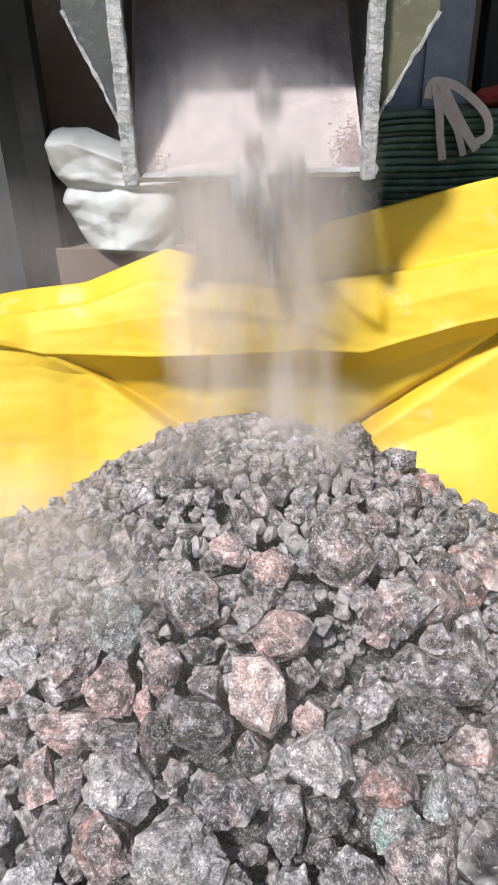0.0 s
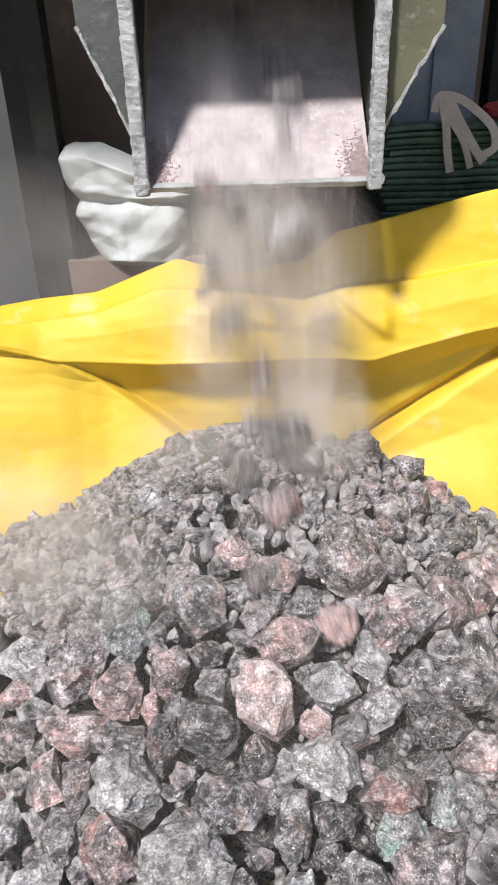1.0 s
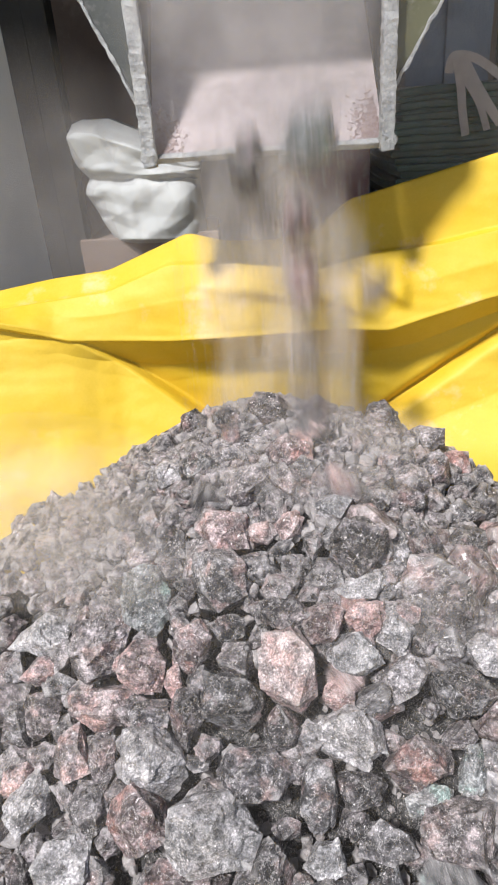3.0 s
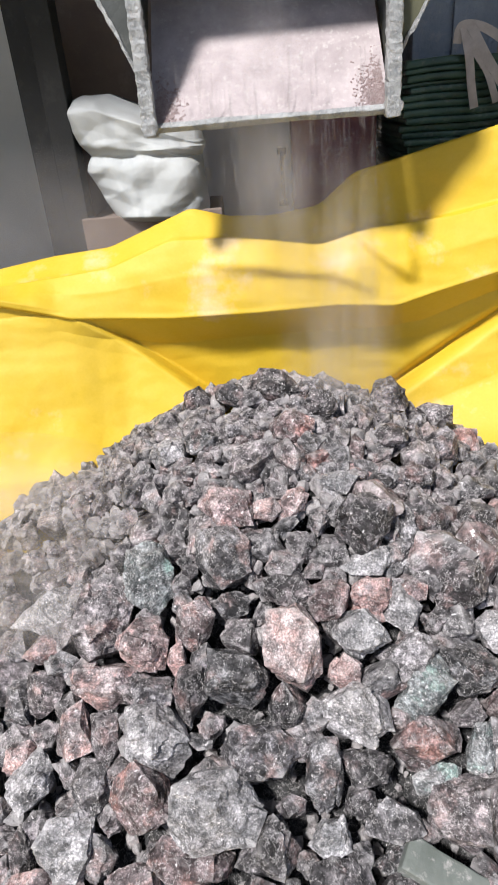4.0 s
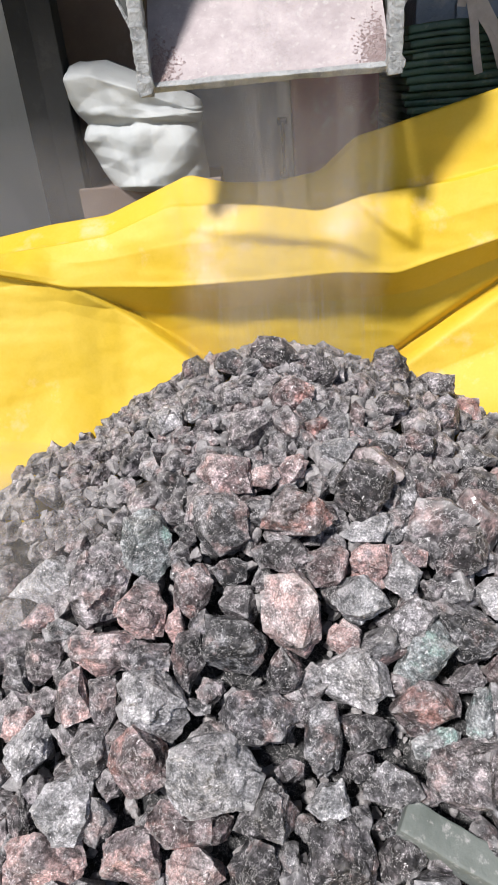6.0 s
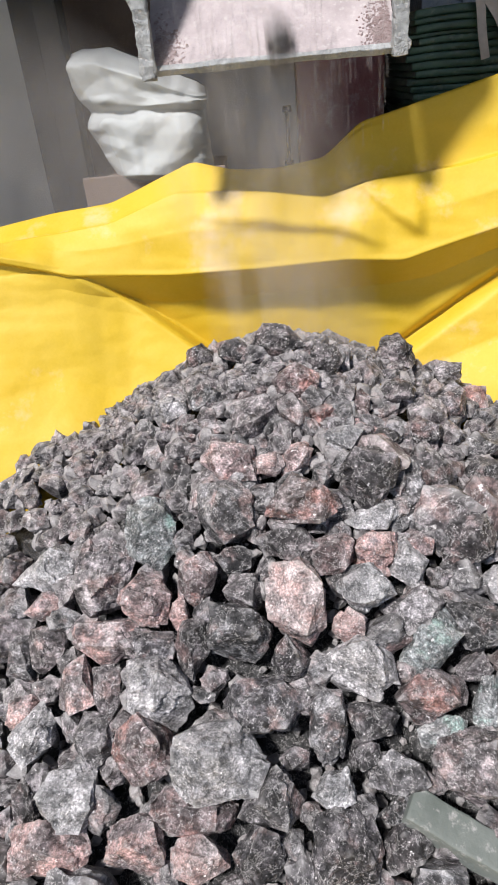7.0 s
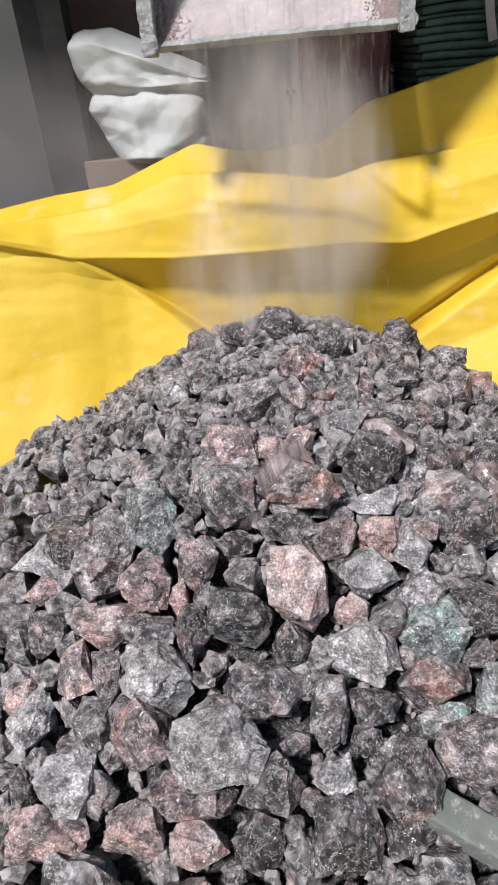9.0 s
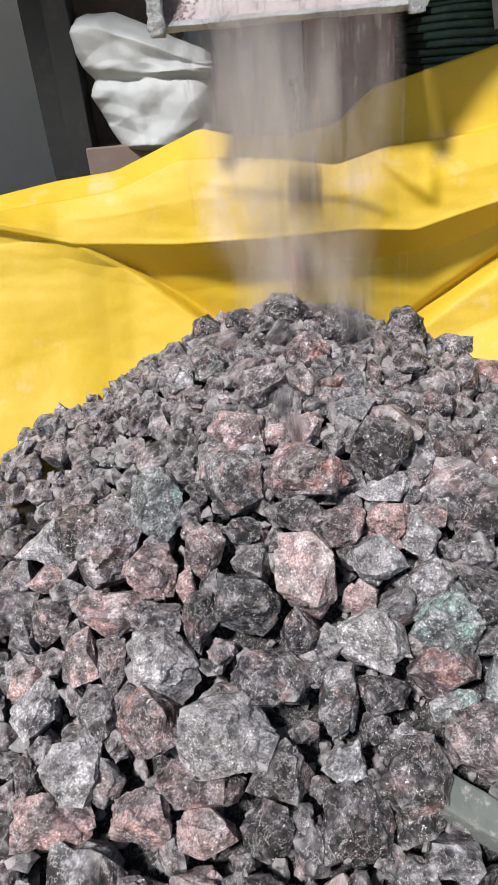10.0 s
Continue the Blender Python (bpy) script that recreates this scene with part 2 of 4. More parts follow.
GREEN_SHEET = worn("dark_green_sheet", (0.020, 0.050, 0.036), (0.065, 0.13, 0.098), 6.0, 0.28, 0.0, 0.15)
BLUE_FILM = worn("blue_grey_sheet", (0.16, 0.19, 0.26), (0.30, 0.34, 0.42), 3.0, 0.22, 0.0, 0.2, 1.3)
RIBBON = worn("pale_webbing", (0.50, 0.45, 0.43), (0.66, 0.60, 0.58), 20.0, 0.75, 0.0, 0.2)
TIMBER = worn("grey_green_bar", (0.11, 0.125, 0.112), (0.18, 0.195, 0.18), 9.0, 0.75, 0.0, 0.5)
RED_CLUTTER = worn("red_plastic", (0.35, 0.04, 0.04), (0.45, 0.08, 0.07), 8.0, 0.5)


# ---- mesh helpers ----
def mesh_of(name, bm, mat, smooth=False):
    me = bpy.data.meshes.new(name)
    bm.to_mesh(me)
    bm.free()
    me.materials.append(mat)
    for p in me.polygons:
        p.use_smooth = smooth
    return me


def part(name, bm, mat, parent, label="", smooth=False):
    ob = new(name, mesh_of(name, bm, mat, smooth))
    ob.parent = parent
    if label:
        ob["label"] = label
    return ob


def raw_mesh(name, verts, faces, mat, smooth=False):
    me = bpy.data.meshes.new(name)
    verts, faces = np.asarray(verts, np.float32), np.asarray(faces, np.int32)
    n = faces.shape[1]
    me.vertices.add(len(verts))
    me.vertices.foreach_set("co", verts.ravel())
    me.loops.add(faces.size)
    me.loops.foreach_set("vertex_index", faces.ravel())
    me.polygons.add(len(faces))
    me.polygons.foreach_set("loop_start", np.arange(0, faces.size, n, dtype=np.int32))
    me.polygons.foreach_set("use_smooth", np.full(len(faces), smooth))
    me.update(calc_edges=True)
    me.materials.append(mat)
    return me


def box(bm, size, at, turn=(0, 0, 0), bevel=0.0, cuts=0):
    """Adds a box of that size, centred there, its edges rounded."""
    m = pose(*at, *turn) @ Matrix.Diagonal((*size, 1))
    made = bmesh.ops.create_cube(bm, size=1.0, matrix=m)
    if bevel:
        edges = list({e for v in made["verts"] for e in v.link_edges})
        bmesh.ops.bevel(bm, geom=edges, offset=bevel, segments=2, affect="EDGES", profile=0.6)
    return bm


def boxes(*rows):
    bm = bmesh.new()
    for r in rows:
        box(bm, *r)
    return bm


def rough_up(bm, amount, scale, cuts=0):
    if cuts:
        bmesh.ops.subdivide_edges(bm, edges=bm.edges[:], cuts=cuts, use_grid_fill=True)
    for v in bm.verts:
        v.co += noise.noise_vector(v.co * scale) * amount
    return bm


ICO = {}


def sphere_dirs(level):
    if level not in ICO:
        bm = bmesh.new()
        bmesh.ops.create_icosphere(bm, subdivisions=level, radius=1.0)
        bm.verts.ensure_lookup_table()
        ICO[level] = (np.array([v.co[:] for v in bm.verts]), np.array([[v.index for v in f.verts] for f in bm.faces]))
        bm.free()
    return ICO[level]


# ---- ground and shed ----
def ground():
    bm = boxes(((60, 60, 0.2), (0, 10, -0.1)))
    return tagged(new("ground", mesh_of("ground", bm, CONCRETE)), "dusty grey concrete ground of the work yard", "ground", kind="structure")


ground()
tagged(new("wall_back", mesh_of("wall_back", boxes(((5.0, 0.2, 3.2), (0.2, 3.3, 1.6))), BROWN_WALL)), "dark brown plastered back wall of the shed", "wall", kind="structure")
# side walls and roof lie out of view, added to shade the background
tagged(new("wall_left", mesh_of("wall_left", boxes(((0.2, 2.6, 3.2), (-2.2, 2.0, 1.6))), GREY_WALL)), "unseen grey cement side wall added to enclose the shed", "wall", kind="structure")
tagged(new("wall_right", mesh_of("wall_right", boxes(((0.2, 2.6, 3.2), (2.6, 2.0, 1.6))), GREY_WALL)), "unseen grey cement side wall added to enclose the shed", "wall", kind="structure")
tagged(new("ceiling", mesh_of("ceiling", boxes(((5.2, 2.66, 0.12), (0.2, 2.07, 3.26))), GREY_WALL)), "unseen grey roof added to keep sun off the background", "ceiling", kind="structure")


def low_wall():
    """The lighter grey wall that shows beside the column."""
    bm = boxes(((1.3, 0.12, 1.75), (-1.42, 2.75, 0.875)))
    return tagged(new("wall_low", mesh_of("wall_low", bm, GREY_WALL)), "low grey cement wall behind the black column", "wall", kind="structure")


low_wall()


def column():
    base = tagged(new("steel_column"), "black painted steel column of the shed frame", "column")
    base.location = (-0.556, 1.985, 0)
    part("web", boxes(((0.068, 0.03, 3.2), (-0.030, 0.01, 1.6), (0, 0, 0), 0.003)), BLACK_STEEL, base)
    part("flange", boxes(((0.064, 0.08, 3.2), (0.036, 0.0, 1.6), (0, 0, 0), 0.004)), BLACK_STEEL, base)
    part("base_plate", boxes(((0.24, 0.2, 0.016), (0, 0, 0.008), (0, 0, 0), 0.003)), BLACK_STEEL, base)
    return base


column()

# ---- the crusher's discharge chute ----
LIP_Y, LIP_Z, LIP_X0, LIP_X1 = 1.345, 1.320, -0.195, 0.264


def chute():
    base = tagged(new("discharge_chute"), "dust-caked steel discharge chute with open mouth", "chute")
    w, xc, slope = LIP_X1 - LIP_X0, (LIP_X0 + LIP_X1) / 2, radians(45)
    run = 1.35                                            # length of the sloping floor
    c, s = math.cos(slope), math.sin(slope)
    mid = (xc, LIP_Y + run / 2 * c, LIP_Z + run / 2 * s)
    part("floor_plate", boxes(((w - 0.02, run, 0.008), mid, (45, 0, 0), 0.0)), CHUTE_FLOOR, base, "chute floor coated in pale pinkish rock dust")
    lip = boxes(((w - 0.006, 0.012, 0.014), (xc, LIP_Y - 0.004, LIP_Z - 0.004), (45, 0, 0), 0.002))
    part("lip", rough_up(lip, 0.003, 45, 10), FLANGE, base, "dented grey lip caked with dust")
    for x, name in ((LIP_X0, "left"), (LIP_X1, "right")):
        bm = bmesh.new()
        out = -1 if name == "left" else 1
        v = [bm.verts.new((x, LIP_Y + a, LIP_Z + b)) for a, b in ((0, -0.01), (0, 1.0), (1.0, 1.4), (1.0, 0.98), (0.012, -0.015))]
        bm.faces.new(v)
        made = bmesh.ops.extrude_face_region(bm, geom=bm.faces[:])
        bmesh.ops.translate(bm, vec=(0.006 * out, 0, 0), verts=[q for q in made["geom"] if isinstance(q, bmesh.types.BMVert)])
        bmesh.ops.recalc_face_normals(bm, faces=bm.faces[:])
        part("side_plate", bm, PLATE, base)
        bm = boxes(((0.026, 0.03, 1.0), (x - 0.006 * out, LIP_Y - 0.012, LIP_Z + 0.482), (0, 0, 0), 0.004))
        bmesh.ops.subdivide_edges(bm, edges=[e for e in bm.edges if abs(e.verts[0].co.z - e.verts[1].co.z) > 0.5], cuts=150)
        part("flange", rough_up(rough_up(bm, 0.002, 38), 0.0024, 150), FLANGE, base, "grey flange caked with lumps of dust")
        lump = boxes(((0.030, 0.034, 0.026), (x - 0.006 * out, LIP_Y - 0.012, LIP_Z + 0.0), (0, 0, 0), 0.008))
        part("corner_lug", rough_up(lump, 0.008, 40, 3), FLANGE, base)
    rng = random.Random(6)
    ball, tri = sphere_dirs(1)
    for x, n in ((LIP_X0 + 0.018, 900), (LIP_X1 - 0.016, 1300)):
        verts, faces = [], []
        for k in range(n):
            s = abs(rng.gauss(0.0, 0.034))
            r = rng.uniform(0.0009, 0.0034) * (1.2 - 5 * min(s, 0.1))
            off = abs(rng.gauss(0, 0.020)) * (1 if x < 0 else -1)
            q = np.array([(1 + 0.5 * noise.noise(Vector(d) * 1.5 + Vector((k, x, 0)))) * r * Vector(d) for d in ball])
            verts.append(q + np.array((x + off, LIP_Y + s, LIP_Z + s + 0.004)))
            faces.append(tri + k * len(ball))
        crumbs = new("caked_ore", raw_mesh("caked_ore", np.concatenate(verts), np.concatenate(faces), CAKED))
        crumbs.parent = base
        tagged(crumbs, "reddish ore crumbs caked in the chute corner", kind="stuff")
    # wings: triangular gusset plates outside the flanges
    for out, x, mat, far, low, high in ((-1, LIP_X0, PLATE, 0.088, 0.075, 0.265), (1, LIP_X1, OLIVE, 0.110, 0.07, 0.25)):
        bm = bmesh.new()
        v = [bm.verts.new((x + out * a, LIP_Y + 0.012, LIP_Z + b)) for a, b in ((0, low), (far, high), (far + 0.004, 0.98), (0, 0.98))]
        bm.faces.new(v)
        made = bmesh.ops.extrude_face_region(bm, geom=bm.faces[:])
        bmesh.ops.translate(bm, vec=(0, 0.006, 0), verts=[q for q in made["geom"] if isinstance(q, bmesh.types.BMVert)])
        bmesh.ops.recalc_face_normals(bm, faces=bm.faces[:])
        wing = part("wing_plate", bm, mat, base)
        length = math.hypot(far, high - low)
        edge = boxes(((0.006, 0.012, length), (x + out * far / 2, LIP_Y + 0.010, LIP_Z + (low + high) / 2), (0, out * math.degrees(math.atan2(far, high - low)), 0), 0.001))
        bmesh.ops.subdivide_edges(edge, edges=[e for e in edge.edges if e.calc_length() > 0.1], cuts=40)
        part("plate_edge", rough_up(edge, 0.004, 60), FLANGE, wing, "dusty worn plate edge")
    part("hood", boxes(((w + 0.03, 0.008, 0.72), (xc, LIP_Y - 0.012, 1.68 + 0.36), (0, 0, 0), 0.002)), PLATE, base)
    part("roof_plate", boxes(((w + 0.03, 1.1, 0.008), (xc, LIP_Y + 0.53, 2.55), (16, 0, 0), 0.002)), PLATE, base)
    part("rear_plate", boxes(((w + 0.03, 0.008, 0.62), (xc, LIP_Y + 0.99, 2.55), (0, 0, 0), 0.002)), PLATE, base)
    for dx in (-0.20, 0.20):
        part("support_leg", boxes(((0.05, 0.05, 0.75), (xc + dx * 0.4, LIP_Y + 0.97 + 0.15, 1.75), (0, 0, 0), 0.004)), BLACK_STEEL, base)
    return base


chute()


def machine():
    """The crusher's lower casing behind the chute: grey side and dull red panel."""
    base = tagged(new("crusher_casing"), "grey crusher casing with a dull red panel", "machine")
    part("body", boxes(((0.36, 0.4, 1.40), (-0.058, 2.52, 0.70), (0, 0, 0), 0.012)), GREY_PANEL, base)
    part("red_panel", boxes(((0.275, 0.4, 1.40), (0.262, 2.51, 0.70), (0, 0, 0), 0.01)), RED_PANEL, base, "dull red painted panel")
    part("handle", boxes(((0.012, 0.03, 0.16), (0.09, 2.31, 1.10), (0, 0, 0), 0.004), ((0.03, 0.02, 0.02), (0.09, 2.315, 1.02), (0, 0, 0), 0.004), ((0.03, 0.02, 0.02), (0.09, 2.315, 1.18), (0, 0, 0), 0.004)), BLACK_STEEL, base)
    return base


machine()


# ---- yellow tarpaulin ----
def smooth_line(x, xs, zs):
    """A soft curve through a few heights."""
    d = 0.014
    return sum(np.interp(x + k * d, xs, zs) for k in (-1, -0.5, 0, 0.5, 1)) / 5


def tarp():
    xs = np.linspace(-1.5, 1.7, 420)
    top = smooth_line(xs, [-1.7, -0.74, -0.5, -0.36, -0.16, -0.07, 0.035, 0.144, 0.225, 0.33, 0.56, 1.9], [0.85, 1.01, 1.045, 1.056, 1.132, 1.106, 1.10, 1.114, 1.18, 1.203, 1.255, 1.5])
    ridge = smooth_line(xs, [-1.7, -0.62, -0.35, -0.2, -0.07, 0.03, 0.134, 0.238, 0.43, 0.54, 1.9], [0.84, 1.005, 1.03, 1.083, 1.077, 1.063, 1.045, 1.071, 1.087, 1.107, 1.3])
    hem = smooth_line(xs, [-1.7, -0.66, -0.59, -0.436, -0.216, -0.02, 0.17, 0.30, 0.376, 0.525, 1.9], [0.9, 1.0, 0.985, 0.936, 0.919, 0.917, 0.921, 0.909, 0.931, 0.969, 1.2])
    shade = smooth_line(xs, [-1.7, -0.67, -0.476, -0.386, -0.247, -0.03, 0.186, 0.384, 0.574, 1.9], [0.75, 0.853, 0.882, 0.831, 0.79, 0.796, 0.786, 0.80, 0.885, 1.1])
    # how far the hem overhangs the recess below it
    deep = smooth_line(xs, [-1.7, -0.62, -0.44, -0.34, 0.3, 0.45, 0.6, 1.9], [0.0, 0.0, 0.03, 0.065, 0.08, 0.075, 0.06, 0.02])
    rows = []
    hem_y = 1.447 - 0.05 * np.clip((-xs - 0.4) / 0.4, 0, 1)
    keys = [
        (1.71 + 0 * xs, top - 0.10), (1.625 + 0 * xs, top - 0.012), (1.605 + 0 * xs, top),
        (1.545 + 0 * xs, ridge - 0.004), (1.52 + 0 * xs, ridge - 0.012), (1.498 + 0 * xs, ridge), (1.466 + 0 * xs, (ridge + hem) / 2 + 0.006), (hem_y + 0.004, hem + 0.010), (hem_y, hem),
        (hem_y + 0.012, hem - 0.008), (hem_y + deep, hem * 0.35 + shade * 0.65), (hem_y + deep * 1.1, shade),
        (hem_y + deep * 1.1 - 0.012, shade - 0.18), (hem_y - 0.06, shade - 0.42), (hem_y - 0.16, 0.10 + 0 * xs), (hem_y - 0.22, 0.02 + 0 * xs),
    ]
    steps = [3, 2, 26, 6, 8, 22, 18, 4, 4, 22, 14, 30, 18, 8, 4]
    for (a, b), (c, d), n in zip(keys, keys[1:], steps):
        for i in range(n):
            f = i / n
            rows.append((a + (c - a) * f, b + (d - b) * f))
    rows.append(keys[-1])
    for y in np.linspace(1.0, -0.35, 12):
        rows.append((y - 0.0 * xs, 0.012 + 0 * xs))
    verts, n = [], len(xs)
    for j, (y, z) in enumerate(rows):
        for i, x in enumerate(xs):
            p = Vector((float(x), float(y[i]), float(z[i])))
            w = noise.noise(Vector((x * 2.6, p.z * 5.0, 3.0))) * 0.016 + noise.noise(Vector((x * 7 + p.z * 6, p.z * 9, 8.0))) * 0.006
            w += noise.noise(Vector((x * 16 + p.z * 22, p.z * 34 - x * 6, 4.0))) * 0.0014
            if p.z < 0.05:
                w = 0
            # below the hem the sheet comes forward on either side of two slanting creases
            if 0.05 < p.z < 0.95:
                off = (p.z - 0.936) + 0.85 * (x + 0.436)
                w += max(0.0, min(1.0, 0.5 - off / 0.016)) * min(0.18, 0.36 * (0.955 - p.z)) * max(0.0, min(1.0, (p.z - 0.15) / 0.25))
                off = (p.z - 0.83) - 0.72 * (x - 0.55)
                if x > 0.1:
                    w += max(0.0, min(1.0, 0.5 - off / 0.05)) * min(0.07, 0.14 * (0.955 - p.z)) * max(0.0, min(1.0, (p.z - 0.15) / 0.25))
                    w -= 0.035 * math.exp(-((off - 0.012) / 0.016) ** 2)
            # overlapping folds of the upper face
            if 0.93 < p.z < 1.2 and p.y < 1.60:
                for x0, z0, x1, z1, depth in ((-0.10, 1.030, 0.30, 0.925, 0.022), (0.19, 1.055, 0.37, 0.955, 0.024), (-0.75, 1.005, -0.45, 0.955, 0.016)):
                    f = (x - x0) / (x1 - x0)
                    if -0.15 < f < 1.1:
                        off = p.z - (z0 + (z1 - z0) * f) - 0.014 * math.sin(f * 4.2 + x0 * 9) - 0.008 * noise.noise(Vector((x * 9, z0 * 30, 0)))
                        side = 1 / (1 + math.exp(-max(-30.0, min(30.0, off / 0.005))))
                        w += depth * (0.65 + 0.8 * noise.noise(Vector((x * 5, z0 * 50, 2)))) * side * 1.3 * math.exp(-max(off, 0) / 0.07) * max(0.0, min(1.0, (f + 0.15) * 5)) * max(0.0, min(1.0, (0.90 - f) * 7))
            verts.append((p.x, p.y - w, p.z + 0.3 * w))
    faces = [(j * n + i, j * n + i + 1, (j + 1) * n + i + 1, (j + 1) * n + i) for j in range(len(rows) - 1) for i in range(n - 1)]
    base = tagged(new("tarpaulin"), "bright yellow tarpaulin draped and folded behind the pile", "tarpaulin")
    cut = (len(rows) - 13) * (n - 1)
    for name, some in (("hanging_sheet", faces[:cut]), ("ground_sheet", faces[cut:])):
        used = sorted({k for f in some for k in f})
        back = {k: i for i, k in enumerate(used)}
        ob = new(name, raw_mesh(name, [verts[k] for k in used], [[back[k] for k in f] for f in some], TARP, True))
        ob.parent = base
        ob.modifiers.new("thickness", "SOLIDIFY").thickness = 0.0015
    return base


tarp()


# ---- the pile ----
PEAK = (0.0, 1.27, 0.79)


def pile_height(x, y):
    wide = 1.25 if x > PEAK[0] else 1.20
    r2 = ((x - PEAK[0]) / wide) ** 2 + (y - PEAK[1]) ** 2
    skirt = 0.38 * min(0.16, max(0.0, -x - 0.38)) * max(0.0, min(1.0, (y - 0.88) / 0.2))      # the loose foot of the heap runs out flatter
    return PEAK[2] - 0.831 * (math.sqrt(r2 + 0.0256) - 0.16) + skirt


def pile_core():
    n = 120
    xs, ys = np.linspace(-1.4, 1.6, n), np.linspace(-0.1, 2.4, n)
    # sunk below the stones, so only its darkened colour shows in the gaps
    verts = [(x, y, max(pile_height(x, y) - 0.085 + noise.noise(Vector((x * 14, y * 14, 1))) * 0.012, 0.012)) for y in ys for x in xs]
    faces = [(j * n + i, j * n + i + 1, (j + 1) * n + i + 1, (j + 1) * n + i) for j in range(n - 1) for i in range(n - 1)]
    return tagged(new("ore_heap", raw_mesh("ore_heap", verts, faces, CORE)), "packed ore inside the heap, darkened as shade between rocks", "ore heap", kind="stuff")


pile_core()

def rock_shape(seed, level, jag=1.0):
    """A freshly crushed stone of unit half-size: the hull of a few scattered corners, broken further into smaller and smaller flat faces."""
    rng = np.random.default_rng(seed)
    bm = bmesh.new()
    spots = []
    while len(spots) < 11 + seed % 6:
        p = rng.normal(size=3)
        p /= np.linalg.norm(p)
        if all(np.dot(p, q) < 0.80 for q in spots):
            spots.append(p)
    for p in spots:
        bm.verts.new(Vector(p * rng.uniform(0.80, 1.12)))
    bmesh.ops.convex_hull(bm, input=bm.verts[:])
    for v in [v for v in bm.verts if not v.link_faces]:
        bm.verts.remove(v)
    bmesh.ops.subdivide_edges(bm, edges=bm.edges[:], cuts={2: 1, 3: 4, 4: 10}[level], use_grid_fill=True)
    bmesh.ops.triangulate(bm, faces=bm.faces[:])
    bm.verts.index_update()
    out = np.array([v.co[:] for v in bm.verts])
    faces = np.array([[v.index for v in f.verts] for f in bm.faces])
    bm.free()
    for count, amount in ((16, 0.080), (75, 0.032), (300, 0.011))[:level - 1]:
        mid = rng.normal(size=(count, 3))
        mid /= np.linalg.norm(mid, axis=1)[:, None]
        near = ((out[:, None] - mid[None]) ** 2).sum(2).argmin(1)
        lean = rng.normal(size=(count, 3)) * (1.0 + 0.05 * count ** 0.5)
        off = rng.uniform(-1.0, 0.5, count)[near] + ((out - mid[near]) * lean[near]).sum(1)
        out = out * (1 + amount * jag * np.clip(off, -1.5, 0.9))[:, None]
    out -= (out.max(0) + out.min(0)) / 2
    out /= (out.max(0) - out.min(0)).max() / 2
    return out, faces


KINDS = {"grey": GREY, "dark": DARK, "pink": PINK, "pale": PALE, "ash": ASH, "green": GREEN, "rust": RUST}
WORDS = {
    "grey": "rough grey crushed ore rock with pale specks", "dark": "dark grey crushed ore rock with sharp edges", "pink": "pinkish crushed ore rock with pale patches",
    "pale": "pale pinkish-grey ore rock with broken faces", "ash": "light grey ore rock with a rough broken face", "green": "greenish grey ore rock with a mineral stain", "rust": "reddish brown ore rock with dark grain",
}
SHAPES = {}
UNIT = 0.03                      # half-size in metres of the shared stones before scaling


def shape(kind, i, level):
    key = (kind, i, level)
    if key not in SHAPES:
        v, f = rock_shape(17 * i + 5, level, 1.3)
        SHAPES[key] = raw_mesh("ore_rock", v * UNIT, f, KINDS[kind])
    return SHAPES[key]


PLACED = []                     # centre and half-size of every rock on the heap


def rock(kind, at, size, turn=(0, 0, 0), i=0, level=3, group="rocks of the ore heap", label=""):
    """One stone. size: its half-extents in metres along its own axes."""
    ob = new("ore_rock", shape(kind, i, level))
    ob.matrix_basis = pose(*at, *turn) @ Matrix.Diagonal((*[s / UNIT for s in size], 1))
    return tagged(ob, label or WORDS[kind], "rock", group)


FACE = (58, 4.4, 0)              # how the stones lean against the slope


def own_rock(kind, m, w, h, seed, turn=(0, 0, 0), label="", group="rocks of the ore heap"):
    """A stone with a mesh of its own, turned, then brought to w across and h high."""
    v, f = rock_shape(seed, 4)
    v = v @ np.array(Euler([radians(a) for a in turn]).to_matrix()).T
    v -= (v.max(0) + v.min(0)) / 2
    v = v / (v.max(0) - v.min(0)) * np.array((w, h, min(w, h) * 0.95))
    ob = new("ore_rock", raw_mesh("ore_rock", v, f, KINDS[kind]))
    ob.matrix_basis = m
    return tagged(ob, label or WORDS[kind], "rock", group)


def lay(kind, x, y, z, w, h, turn=(0, 0, 0), seed=0, under=False, label=""):
    """A stone of that width and height lying against the heap's slope. under: others may lie beneath it."""
    PLACED.append((x, y, (w + h) / (9 if under else 4.4)))
    return own_rock(kind, pose(x, y, z, *FACE), w * 1.03, h * 1.03, seed, turn, label)


lay("pale", 0.007, 0.795, 0.532, 0.102, 0.150, (150, 250, 70), 8)
lay("dark", -0.089, 0.760, 0.502, 0.109, 0.103, (230, 270, 300), 45)
lay("dark", -0.172, 0.753, 0.476, 0.061, 0.109, (180, 340, 280), 38)
lay("ash", -0.227, 0.700, 0.435, 0.114, 0.127, (140, 330, 80), 37)
lay("grey", -0.239, 0.765, 0.470, 0.082, 0.058, (160, 270, 130), 26)
lay("pink", -0.331, 0.788, 0.466, 0.123, 0.087, (40, 340, 310), 32)
lay("pink", -0.378, 0.749, 0.421, 0.073, 0.098, (10, 240, 180), 0)
lay("grey", -0.322, 0.728, 0.419, 0.048, 0.086, (180, 350, 270), 39)
lay("pink", -0.259, 0.834, 0.522, 0.101, 0.091, (70, 210, 280), 11)
lay("green", -0.246, 0.926, 0.590, 0.093, 0.141, (300, 350, 100), 22)
